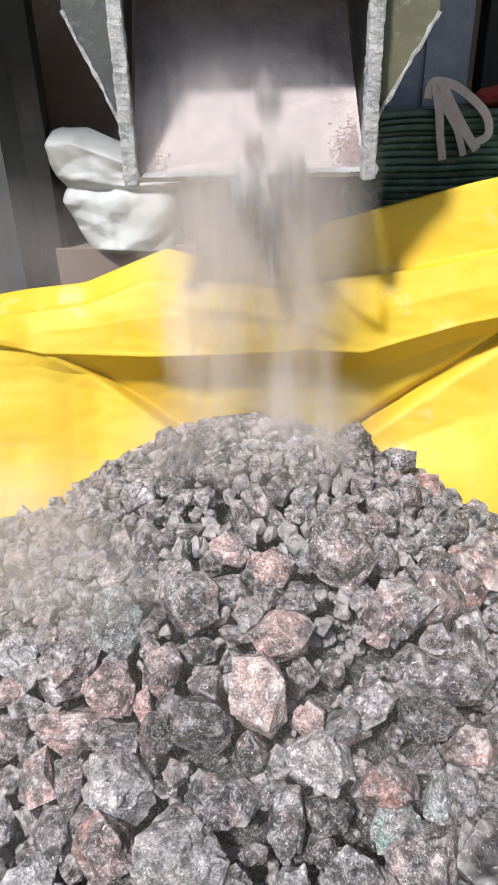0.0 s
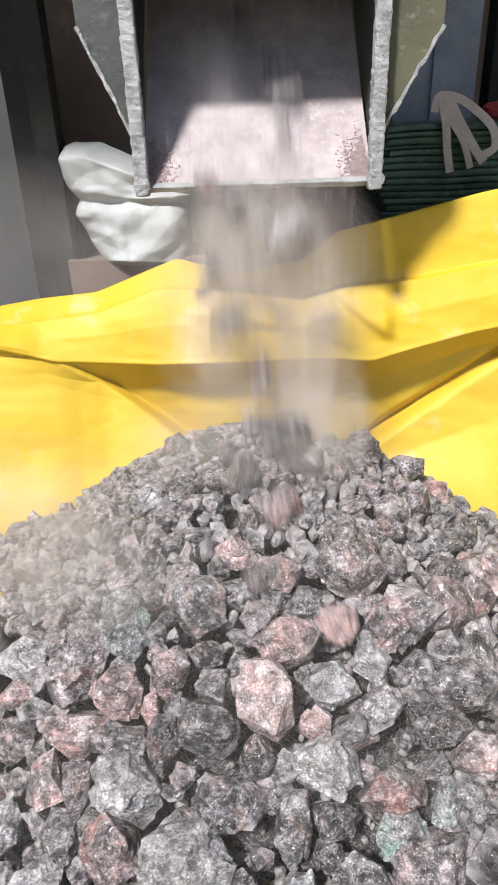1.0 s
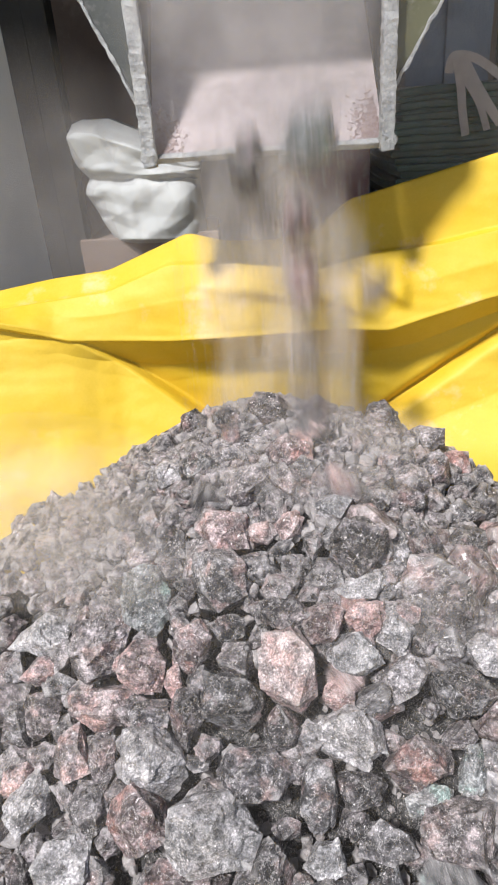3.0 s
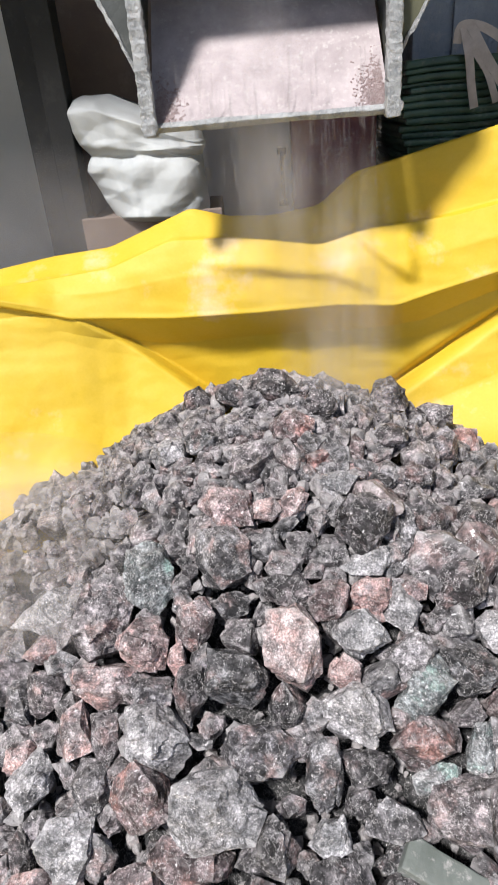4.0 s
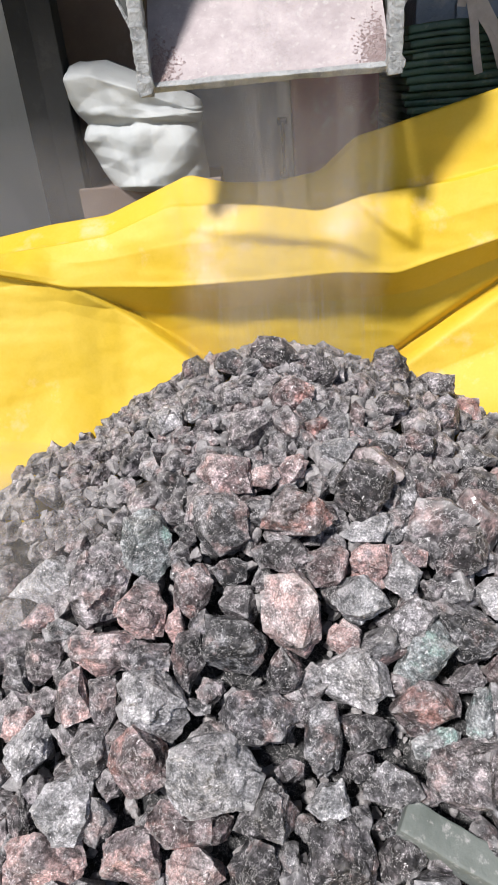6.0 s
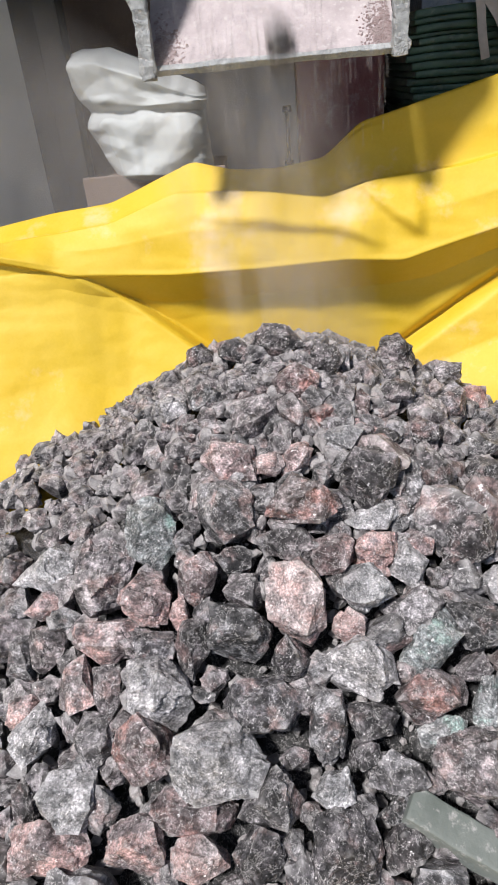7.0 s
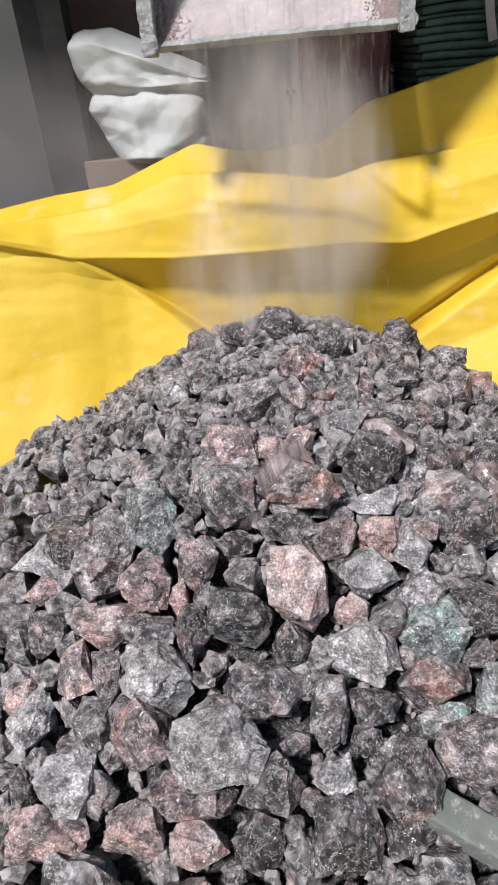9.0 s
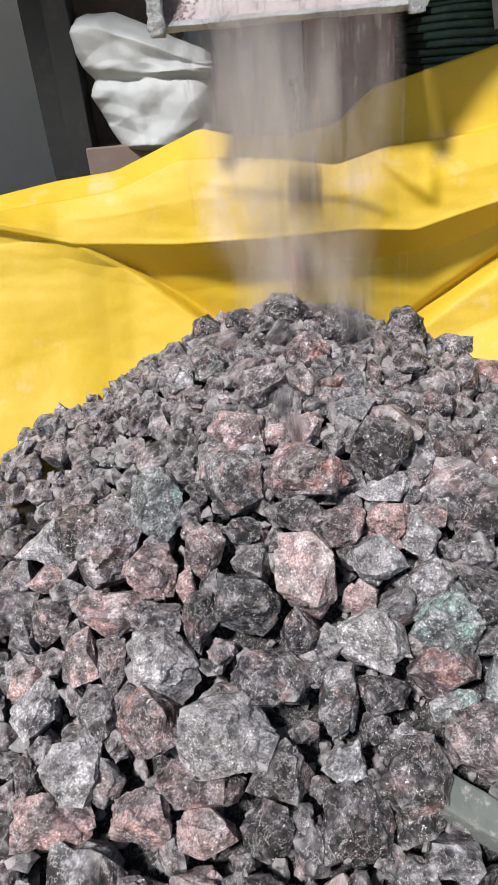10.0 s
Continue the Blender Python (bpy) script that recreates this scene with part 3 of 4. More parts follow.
lay("grey", -0.333, 0.884, 0.539, 0.128, 0.164, (320, 210, 10), 37)
lay("ash", -0.467, 0.951, 0.509, 0.131, 0.088, (160, 70, 240), 43)
lay("pink", -0.460, 0.885, 0.470, 0.080, 0.053, (140, 350, 350), 37)
lay("grey", -0.496, 0.810, 0.408, 0.054, 0.095, (90, 290, 90), 0)
lay("grey", -0.444, 0.810, 0.437, 0.071, 0.087, (80, 50, 200), 3)
lay("rust", -0.160, 0.846, 0.551, 0.071, 0.092, (90, 340, 70), 3)
lay("dark", -0.093, 0.865, 0.572, 0.064, 0.050, (90, 330, 270), 55)
lay("dark", -0.081, 0.818, 0.540, 0.070, 0.063, (160, 350, 340), 0)
lay("grey", -0.053, 0.673, 0.432, 0.137, 0.090, (210, 120, 330), 56)
lay("ash", -0.126, 0.612, 0.386, 0.149, 0.127, (160, 340, 30), 34)
lay("rust", -0.251, 0.646, 0.386, 0.102, 0.109, (210, 30, 130), 53)
lay("grey", -0.339, 0.665, 0.374, 0.079, 0.081, (310, 310, 110), 59)
lay("ash", -0.379, 0.609, 0.323, 0.088, 0.094, (30, 170, 200), 18)
lay("ash", -0.455, 0.701, 0.361, 0.077, 0.102, (260, 30, 210), 0)
lay("rust", -0.173, 0.565, 0.331, 0.135, 0.072, (20, 90, 30), 8)
lay("pink", -0.407, 0.555, 0.274, 0.129, 0.080, (70, 90, 40), 52)
lay("pink", -0.263, 0.541, 0.299, 0.095, 0.085, (190, 310, 70), 2)
lay("pale", -0.164, 0.522, 0.298, 0.092, 0.068, (20, 80, 340), 21)
lay("dark", -0.048, 0.574, 0.353, 0.108, 0.095, (90, 230, 90), 6)
lay("dark", -0.073, 0.522, 0.307, 0.080, 0.084, (230, 50, 150), 38)
lay("grey", 0.043, 0.646, 0.404, 0.061, 0.122, (40, 340, 310), 22)
lay("ash", 0.105, 0.715, 0.465, 0.113, 0.096, (20, 20, 230), 42)
lay("pale", 0.094, 0.769, 0.500, 0.059, 0.059, (140, 10, 160), 44)
lay("dark", 0.307, 0.782, 0.474, 0.107, 0.091, (270, 100, 220), 26)
lay("grey", 0.202, 0.793, 0.505, 0.103, 0.083, (300, 250, 260), 43)
lay("pale", -0.022, 1.001, 0.678, 0.054, 0.048, (140, 10, 160), 40)
lay("grey", -0.105, 0.929, 0.629, 0.105, 0.112, (70, 90, 40), 53)
lay("dark", -0.087, 1.262, 0.795, 0.072, 0.057, (50, 30, 10), 16)
lay("dark", -0.165, 1.313, 0.765, 0.066, 0.071, (230, 230, 130), 46)
lay("dark", -0.432, 2.357, 0.262, 0.109, 0.075, (350, 270, 150), 33)
lay("dark", 0.268, 1.342, 0.737, 0.089, 0.080, (20, 90, 30), 9)
lay("grey", 0.372, 1.341, 0.678, 0.090, 0.052, (20, 80, 340), 48)
lay("dark", -0.148, 1.155, 0.748, 0.074, 0.059, (290, 340, 160), 8)
lay("grey", -0.078, 1.159, 0.767, 0.067, 0.045, (270, 100, 220), 15)
lay("ash", -0.220, 1.160, 0.722, 0.077, 0.075, (240, 160, 330), 46)
lay("dark", 0.097, 0.619, 0.376, 0.051, 0.048, (90, 130, 40), 44)
lay("grey", 0.145, 0.596, 0.361, 0.091, 0.069, (20, 20, 230), 6)
lay("rust", 0.211, 0.683, 0.423, 0.118, 0.095, (90, 80, 240), 15)
lay("green", 0.222, 0.648, 0.385, 0.081, 0.052, (190, 310, 160), 13)
lay("grey", 0.257, 0.598, 0.354, 0.126, 0.117, (40, 160, 350), 39)
lay("ash", 0.044, 0.582, 0.355, 0.069, 0.065, (280, 120, 240), 51)
lay("dark", 0.057, 0.522, 0.314, 0.106, 0.102, (70, 90, 40), 52)
lay("dark", 0.133, 0.561, 0.327, 0.060, 0.043, (160, 270, 130), 12)
lay("dark", 0.146, 0.520, 0.299, 0.074, 0.071, (160, 340, 30), 0)
lay("grey", 0.287, 0.727, 0.431, 0.061, 0.051, (0, 10, 160), 8)
lay("green", 0.302, 0.685, 0.396, 0.052, 0.092, (90, 120, 340), 46)
lay("ash", 0.357, 0.844, 0.494, 0.060, 0.074, (280, 160, 320), 12)
lay("dark", -0.004, 0.730, 0.476, 0.069, 0.079, (120, 130, 250), 9)
lay("dark", 0.112, 0.655, 0.406, 0.089, 0.058, (220, 30, 290), 26)
lay("dark", -0.012, 0.617, 0.377, 0.048, 0.037, (260, 100, 190), 27)
lay("pink", -0.478, 0.734, 0.370, 0.059, 0.064, (20, 90, 30), 45)
lay("dark", -0.462, 0.617, 0.295, 0.051, 0.084, (290, 340, 160), 8)
lay("dark", 0.274, 1.092, 0.672, 0.089, 0.061, (270, 100, 220), 44)
lay("grey", 0.354, 1.202, 0.669, 0.077, 0.089, (320, 0, 170), 1)
lay("dark", 0.199, 1.059, 0.681, 0.059, 0.043, (20, 270, 290), 41)
lay("dark", 0.379, 1.035, 0.599, 0.076, 0.076, (140, 260, 100), 51)
lay("rust", 0.230, 0.890, 0.561, 0.050, 0.045, (240, 210, 180), 12)
lay("pink", -0.195, 0.811, 0.508, 0.034, 0.064, (90, 80, 300), 45)
lay("grey", -0.443, 1.366, 0.596, 0.062, 0.048, (160, 200, 130), 55)
lay("grey", -0.316, 1.273, 0.681, 0.057, 0.042, (220, 270, 130), 7)
arrivals = []                   # stones that come down the chute during the clip and stay on the heap
arrivals.append(lay("ash", 0.126, 0.812, 0.537, 0.099, 0.091, (80, 50, 90), 52, under=True))
arrivals.append(lay("ash", 0.204, 0.854, 0.548, 0.069, 0.090, (350, 240, 120), 7, under=True))
arrivals.append(lay("pink", 0.152, 0.868, 0.570, 0.079, 0.069, (270, 140, 0), 5, under=True))
arrivals.append(lay("dark", 0.009, 0.877, 0.589, 0.096, 0.064, (280, 340, 100), 2, under=True))
arrivals.append(lay("rust", 0.073, 0.861, 0.576, 0.078, 0.069, (270, 280, 310), 19, under=True))
arrivals.append(lay("dark", 0.154, 0.969, 0.652, 0.108, 0.118, (190, 230, 20), 11, under=True))
arrivals.append(lay("ash", 0.151, 0.920, 0.605, 0.099, 0.059, (150, 180, 100), 13, under=True))
arrivals.append(lay("grey", 0.243, 0.980, 0.619, 0.050, 0.101, (350, 340, 320), 14, under=True))
arrivals.append(lay("dark", 0.318, 0.901, 0.554, 0.103, 0.101, (220, 350, 40), 15, under=True))
arrivals.append(lay("dark", 0.278, 1.012, 0.632, 0.093, 0.080, (10, 150, 250), 7, under=True))
arrivals.append(lay("grey", -0.044, 1.075, 0.736, 0.095, 0.089, (340, 30, 120), 13, under=True))
arrivals.append(lay("rust", -0.100, 1.009, 0.682, 0.105, 0.079, (120, 320, 280), 49, under=True))
arrivals.append(lay("ash", 0.115, 1.043, 0.696, 0.080, 0.051, (330, 90, 260), 24, under=True))
arrivals.append(lay("pink", 0.029, 1.008, 0.685, 0.058, 0.058, (180, 350, 270), 23, under=True))
arrivals.append(lay("dark", 0.007, 1.262, 0.813, 0.113, 0.078, (160, 200, 210), 59, under=True))
arrivals.append(lay("rust", 0.037, 1.139, 0.771, 0.089, 0.072, (90, 340, 70), 14, under=True))
arrivals.append(lay("dark", 0.099, 1.205, 0.785, 0.069, 0.075, (330, 90, 260), 10, under=True))
arrivals.append(lay("rust", 0.159, 1.119, 0.726, 0.039, 0.067, (60, 170, 210), 17, under=True))
arrivals.append(lay("dark", 0.238, 1.172, 0.720, 0.080, 0.063, (150, 280, 200), 25, under=True))
arrivals.append(lay("green", 0.220, 0.748, 0.473, 0.098, 0.119, (40, 40, 130), 13, under=True))


def fill_rocks():
    """The rest of the heap's skin, large stones first, each clear of those before it."""
    rng = random.Random(4)
    taken = list(PLACED)
    single, joined = [], []
    for size, tries, near in ((0.040, 1500, 0.60), (0.030, 3000, 0.57), (0.021, 7000, 0.56), (0.013, 14000, 0.60)):
        for _ in range(tries):
            x, y = rng.uniform(-1.0, 1.15), rng.uniform(0.28, 1.75)
            r = size * rng.uniform(0.8, 1.3)
            away = math.hypot(x - PEAK[0], y - PEAK[1])
            if (size > 0.035 and (away < 0.42 or y > 1.2)) or (size > 0.025 and (away < 0.30 or y > 1.3)):
                continue
            if size > 0.025 and (x < -0.30 and y > 0.98):
                continue
            if pile_height(x, y) < 0.02 or (size < 0.02 and y < 0.90):
                continue
            if all((x - a) ** 2 + ((y - b) * 1.25) ** 2 > (near * (r + q) * 1.42) ** 2 for a, b, q in taken):
                taken.append((x, y, r))
                (single if size > 0.02 and y < 1.45 and -0.75 < x < 0.85 else joined).append((x, y, r))
    single.sort(key=lambda s: -s[2])
    names = ["grey"] * 5 + ["dark"] * 11 + ["rust"] * 4 + ["pink"]
    keep = 230 - len(PLACED)
    for x, y, r in single[:keep]:
        f = [rng.uniform(0.8, 1.25) for _ in range(3)]
        rock(rng.choice(names), (x, y, pile_height(x, y) + 0.15 * r), [r * 1.25 * k for k in f], [rng.uniform(0, 360) for _ in range(3)], rng.randrange(16), 3)
    verts, faces, base = [], [], 0
    small = [rock_shape(900 + k, 2, 1.3) for k in range(10)]
    finer = [rock_shape(930 + k, 3, 1.3) for k in range(10)]
    rest = single[keep:] + joined
    for _ in range(2600):       # chips between the stones
        x, y = rng.uniform(-0.9, 1.0), rng.uniform(0.3, 1.5)
        if pile_height(x, y) > 0.02:
            rest.append((x, y, rng.uniform(0.004, 0.011)))
    for x, y, r in rest:
        v, f = (finer if r > 0.017 else small)[rng.randrange(10)]
        m = np.array(Euler([rng.uniform(0, 6.28) for _ in range(3)]).to_matrix()) * np.array([rng.uniform(0.8, 1.3) for _ in range(3)]) * r * 1.25
        verts.append(v @ m.T + np.array((x, y, pile_height(x, y) + (0.15 * r if r > 0.012 else (-0.012 if y > 1.0 else -0.068) + rng.uniform(0, 0.012)))))
        faces.append(f + base)
        base += len(v)
    ob = new("ore_chips", raw_mesh("ore_chips", np.concatenate(verts), np.concatenate(faces), FINES))
    tagged(ob, "small grey and pinkish ore chips between the larger rocks", "ore chips", kind="stuff")


fill_rocks()

# ---- loose things round the heap ----
def grey_bar():
    """A square bar that lies half buried in the front of the heap."""
    bm = boxes(((0.34, 0.052, 0.046), (0.17, 0, 0), (0, 0, 0), 0.004))
    bmesh.ops.subdivide_edges(bm, edges=[e for e in bm.edges if e.calc_length() > 0.2], cuts=24)
    for v in bm.verts:
        v.co += noise.noise_vector(v.co * 40) * 0.0025
    ob = new("square_bar", mesh_of("square_bar", bm, TIMBER))
    return tagged(ob, "weathered grey-green square bar lying in the rocks", "bar")


bar = grey_bar()


def bulk_bag():
    """A crumpled white woven bag, slumped on a crate: a full upper part, a deep fold, a sagging lower part."""
    rows, around = 110, 150
    verts, faces = [], []
    creases = [(0.9, 0.5, 0.16, 0.022), (-0.3, 1.0, 0.14, 0.020), (0.6, -0.8, 0.10, 0.017), (0.2, 1.0, 0.055, 0.005), (1.0, 0.1, 0.05, 0.005)]     # direction, spacing and depth of the crumples
    for j in range(rows + 1):
        f = j / rows
        z = 1.045 + 0.345 * f
        left = float(np.interp(z, [1.045, 1.07, 1.14, 1.20, 1.235, 1.27, 1.30, 1.38, 1.395], [-0.36, -0.405, -0.445, -0.470, -0.452, -0.485, -0.492, -0.487, -0.44]))
        right = -0.14
        close = min(1.0, (min(f, 1 - f) / 0.10 + 0.02) ** 0.5)
        cx, hw = (left + right) / 2, (right - left) / 2
        pinch = 0.020 * math.exp(-((z - 1.240) / 0.016) ** 2)
        for i in range(around):
            a = 2 * math.pi * i / around
            c, s = math.cos(a), math.sin(a)
            x = cx + hw * math.copysign(abs(c) ** 0.7, c)
            y = 2.0 + (0.115 - pinch) * close * math.copysign(abs(s) ** 0.7, s)
            q = Vector((x, y, z))
            q += noise.noise_vector(q * 8) * 0.024
            dent = 0.020 * noise.noise(q * 7)
            for dx, dz, size, deep in creases:
                f2 = (q.x * dx + q.z * dz) / size
                dent += deep * (2 * abs(f2 - math.floor(f2 + 0.5)) - 0.5) * (0.4 + 1.2 * abs(noise.noise(q * 6 + Vector((size * 90, 0, 0)))))
            slump = 0.42 * max(0.0, x - left - 0.075) * max(0.0, (f - 0.55) / 0.45) + 0.05 * (x - left)
            verts.append((x + dent * 0.35 * c, y + dent * (1 if s > 0 else -1) * min(1, abs(s) * 2), z + 0.25 * dent - slump))
    for j in range(rows):
        for i in range(around):
            k = (i + 1) % around
            faces.append((j * around + i, j * around + k, (j + 1) * around + k, (j + 1) * around + i))
    base = tagged(new("woven_bag"), "crumpled white woven plastic bag slumped on a crate", "bag")
    cut = int(rows * 0.565) * around
    for name, some in (("sack_body", faces[:cut]), ("folded_top", faces[cut:])):
        used = sorted({k for f in some for k in f})
        back = {k: i for i, k in enumerate(used)}
        ob = new(name, raw_mesh(name, [verts[k] for k in used], [[back[k] for k in f] for f in some], BAG, True))
        ob.parent = base
    return base


bulk_bag()


def crate():
    base = tagged(new("crate"), "dusty brown wooden crate under the white bag", "crate")
    for z in (0.1, 0.32, 0.54, 0.76, 0.98):
        part("board", boxes(((0.40, 0.02, 0.20), (-0.30, 1.92, z), (0, 0, 0), 0.004)), BROWN_WALL, base)
    part("body", boxes(((0.38, 0.30, 1.07), (-0.30, 2.09, 0.535), (0, 0, 0), 0.006)), BROWN_WALL, base)
    return base


crate()


def green_stack():
    """Dark green folded sheets stacked behind the tarpaulin."""
    base = tagged(new("sheet_stack"), "stack of dark green folded plastic sheets", "sheet stack")
    rng = random.Random(9)
    z = 0.0
    while z < 1.385:
        h = rng.uniform(0.011, 0.024) if z > 1.05 else rng.uniform(0.03, 0.05)
        bm = boxes(((0.98 + rng.uniform(-0.03, 0.03), 0.55, h * 0.96), (0.92 + rng.uniform(-0.01, 0.01), 2.36 + rng.uniform(-0.012, 0.012), z + h / 2), (0, 0, rng.uniform(-1, 1)), h * 0.28))
        bmesh.ops.subdivide_edges(bm, edges=[e for e in bm.edges if e.calc_length() > 0.3], cuts=16)
        part("sheet", rough_up(bm, 0.006, 7), GREEN_SHEET, base, smooth=True)
        z += h
    return base, z


stack, stack_top = green_stack()


def webbing():
    """Pale lifting straps that loop down over the front of the sheets."""
    base = tagged(new("lifting_straps"), "pale webbing lifting straps looped over green sheets", "straps")

    def strap(points, width):
        bm = bmesh.new()
        pts = []
        for i in range(len(points) - 1):
            a, b, c, d = (Vector(points[max(0, min(len(points) - 1, i + k))]) for k in (-1, 0, 1, 2))
            for s in range(8):
                t = s / 8
                pts.append(0.5 * ((2 * b) + (c - a) * t + (2 * a - 5 * b + 4 * c - d) * t * t + (3 * b - a - 3 * c + d) * t ** 3))
        pts.append(Vector(points[-1]))
        rows = []
        for i, p in enumerate(pts):
            tangent = (pts[min(i + 1, len(pts) - 1)] - pts[max(i - 1, 0)]).normalized()
            side = tangent.cross(Vector((0.25, 1, 0.1))).normalized() * width / 2
            deep = Vector((0, 0.0025, 0))
            rows.append([bm.verts.new(q) for q in (p - side, p + side, p + side + deep, p - side + deep)])
        for r, s in zip(rows, rows[1:]):
            for k in range(4):
                bm.faces.new((r[k], r[(k + 1) % 4], s[(k + 1) % 4], s[k]))
        bmesh.ops.recalc_face_normals(bm, faces=bm.faces[:])
        return bm
    part("strap", strap([(0.585, 2.06, 1.47), (0.60, 2.045, 1.40), (0.61, 2.04, 1.33), (0.625, 2.045, 1.27)], 0.022), RIBBON, base)
    part("strap", strap([(0.572, 2.07, 1.43), (0.58, 2.06, 1.47), (0.63, 2.05, 1.464), (0.685, 2.04, 1.43), (0.735, 2.04, 1.385), (0.748, 2.04, 1.335), (0.715, 2.05, 1.312)], 0.022), RIBBON, base)
    part("strap", strap([(0.60, 2.05, 1.47), (0.64, 2.035, 1.40), (0.69, 2.035, 1.33), (0.72, 2.04, 1.295)], 0.024), RIBBON, base)
    part("strap", strap([(0.59, 2.055, 1.45), (0.62, 2.04, 1.40), (0.655, 2.04, 1.35), (0.685, 2.045, 1.28)], 0.018), RIBBON, base)
    return base


webbing()


# cabinet shape made up to carry the glossy crinkled blue plastic film
def cabinet():
    base = tagged(new("blue_film_box"), "blue-grey box standing in for glossy crinkled plastic film", "cabinet")
    part("body", boxes(((0.30, 0.35, 2.1), (0.735, 2.86, 1.05), (0, 0, 0), 0.006)), BLUE_FILM, base)
    part("door", boxes(((0.16, 0.02, 2.0), (0.80, 2.675, 1.05), (0, 0, 0), 0.004)), BLUE_FILM, base)
    return base


cabinet()
post = tagged(new("black_post", mesh_of("black_post", boxes(((0.12, 0.1, 2.6), (1.0, 2.74, 1.3), (0, 0, 0), 0.006)), BLACK_STEEL)), "black steel post beside the blue plastic film", "post")


def red_sacks():
    rng = random.Random(2)
    base = tagged(new("red_bundle"), "crumpled red plastic bundle on the green sheets", "bundle")
    bm = bmesh.new()
    bmesh.ops.create_icosphere(bm, subdivisions=4, radius=1.0)
    for v in bm.verts:
        v.co = Vector((0.86 + v.co.x * 0.10, 2.22 + v.co.y * 0.08, stack_top + 0.028 + v.co.z * 0.03)) + noise.noise_vector(v.co * 3.0) * 0.012
    part("wrap", bm, RED_CLUTTER, base)
    return base


red_sacks()


# ---- what moves: stones, dust, the bar ----
GRAVITY = 9.81
WAITING = [0]


def chute_place(x=None):
    """A waiting place on the chute floor, up inside the housing."""
    k = WAITING[0]
    WAITING[0] += 1
    s = 0.50 + 0.045 * (k % 10)
    x = -0.12 + 0.07 * (k // 10 % 5) if x is None else x
    return Vector((x, LIP_Y + s, LIP_Z + s + 0.06 + 0.05 * (k // 50)))


def flight(start_time, x, target, lift=0.03, sunk=0.0):
    """Positions of a stone that slides to the lip, leaves it at start_time and falls until it strikes target; a function of time, and the time of the strike."""
    lip = Vector((x, LIP_Y - 0.01, LIP_Z + lift))
    drop = max(lip.z - target.z, 0.02)
    v0 = 0.9
    fall = (-v0 + math.sqrt(v0 * v0 + 2 * GRAVITY * drop)) / GRAVITY
    wait = chute_place(max(-0.15, min(0.22, x))) - Vector((0, 0, sunk))
    slide = 0.45

    def place(t):
        u = t - start_time
        if u <= -slide:
            return wait
        if u < 0:
            f = (u + slide) / slide
            return wait.lerp(lip, f * f * 0.6 + f * 0.4)
        u = min(u, fall)
        p = lip.lerp(target, u / fall)
        p.z = lip.z - v0 * u - GRAVITY * u * u / 2
        return p
    return place, start_time + fall


SPIN = Vector((0.9, 0.25, 0.3)).normalized()


def keyed(ob, place, begin, end, spin, last):
    """Keys ob fifteen times a second between begin and end; it turns by spin degrees a second and comes to rest in the pose last."""
    begin, end = max(0.0, begin), min(10.0, end)
    turn = last.to_quaternion()
    rows, steps = [], max(2, int(round((end - begin) * 15)))
    stamps = sorted({0.0, 10.0, *(round(begin + (end - begin) * i / steps, 3) for i in range(steps + 1))})
    used = set()
    for t in stamps:
        if frame(t) in used:
            continue
        used.add(frame(t))
        angle = -spin * (end - min(max(t, begin), end))
        q = Matrix.Rotation(radians(angle), 4, SPIN) @ turn.to_matrix().to_4x4()
        rows.append((t, Matrix.Translation(place(t)) @ q))
    walk(ob, rows)


def heap_roll(kind, seed, w, h, path, label="", turn=(0, 0, 0)):
    """A stone that follows a path (t, x, y, z) over the heap; if the path begins late, it comes from the chute first."""
    ob = own_rock(kind, pose(*path[0][1:], *FACE), w * 1.05, h * 1.05, seed, turn, label, "rocks that tumble down")
    spots = [(t, Vector(p)) for t, *p in path]
    before, begin = None, 0.0
    if spots[0][0] > 0:
        x = max(-0.13, min(0.2, spots[0][1].x))
        drop = LIP_Z - spots[0][1].z
        fall = (-0.9 + math.sqrt(0.81 + 2 * GRAVITY * max(drop, 0.02))) / GRAVITY
        before, _ = flight(spots[0][0] - fall, x, spots[0][1])
        begin = spots[0][0] - fall - 0.45

    def place(t):
        if t <= spots[0][0]:
            return before(t) if before else spots[0][1]
        for (a, p), (b, q) in zip(spots, spots[1:]):
            if t <= b:
                return p.lerp(q, (t - a) / (b - a))
        return spots[-1][1]
    moving = [b for (a, p), (b, q) in zip(spots, spots[1:]) if (q - p).length > 0.05 * (b - a) + 0.004]
    starts = [a for (a, p), (b, q) in zip(spots, spots[1:]) if (q - p).length > 0.05 * (b - a) + 0.004]
    still = begin if before else starts[0]
    last = pose(*spots[-1][1], *FACE)
    if not before:               # it lies still at first, so its turn is counted from there
        last = Matrix.Rotation(radians(330.0 * (max(moving) - still)), 4, SPIN) @ last
    keyed(ob, place, still, max(moving), 330.0, last)


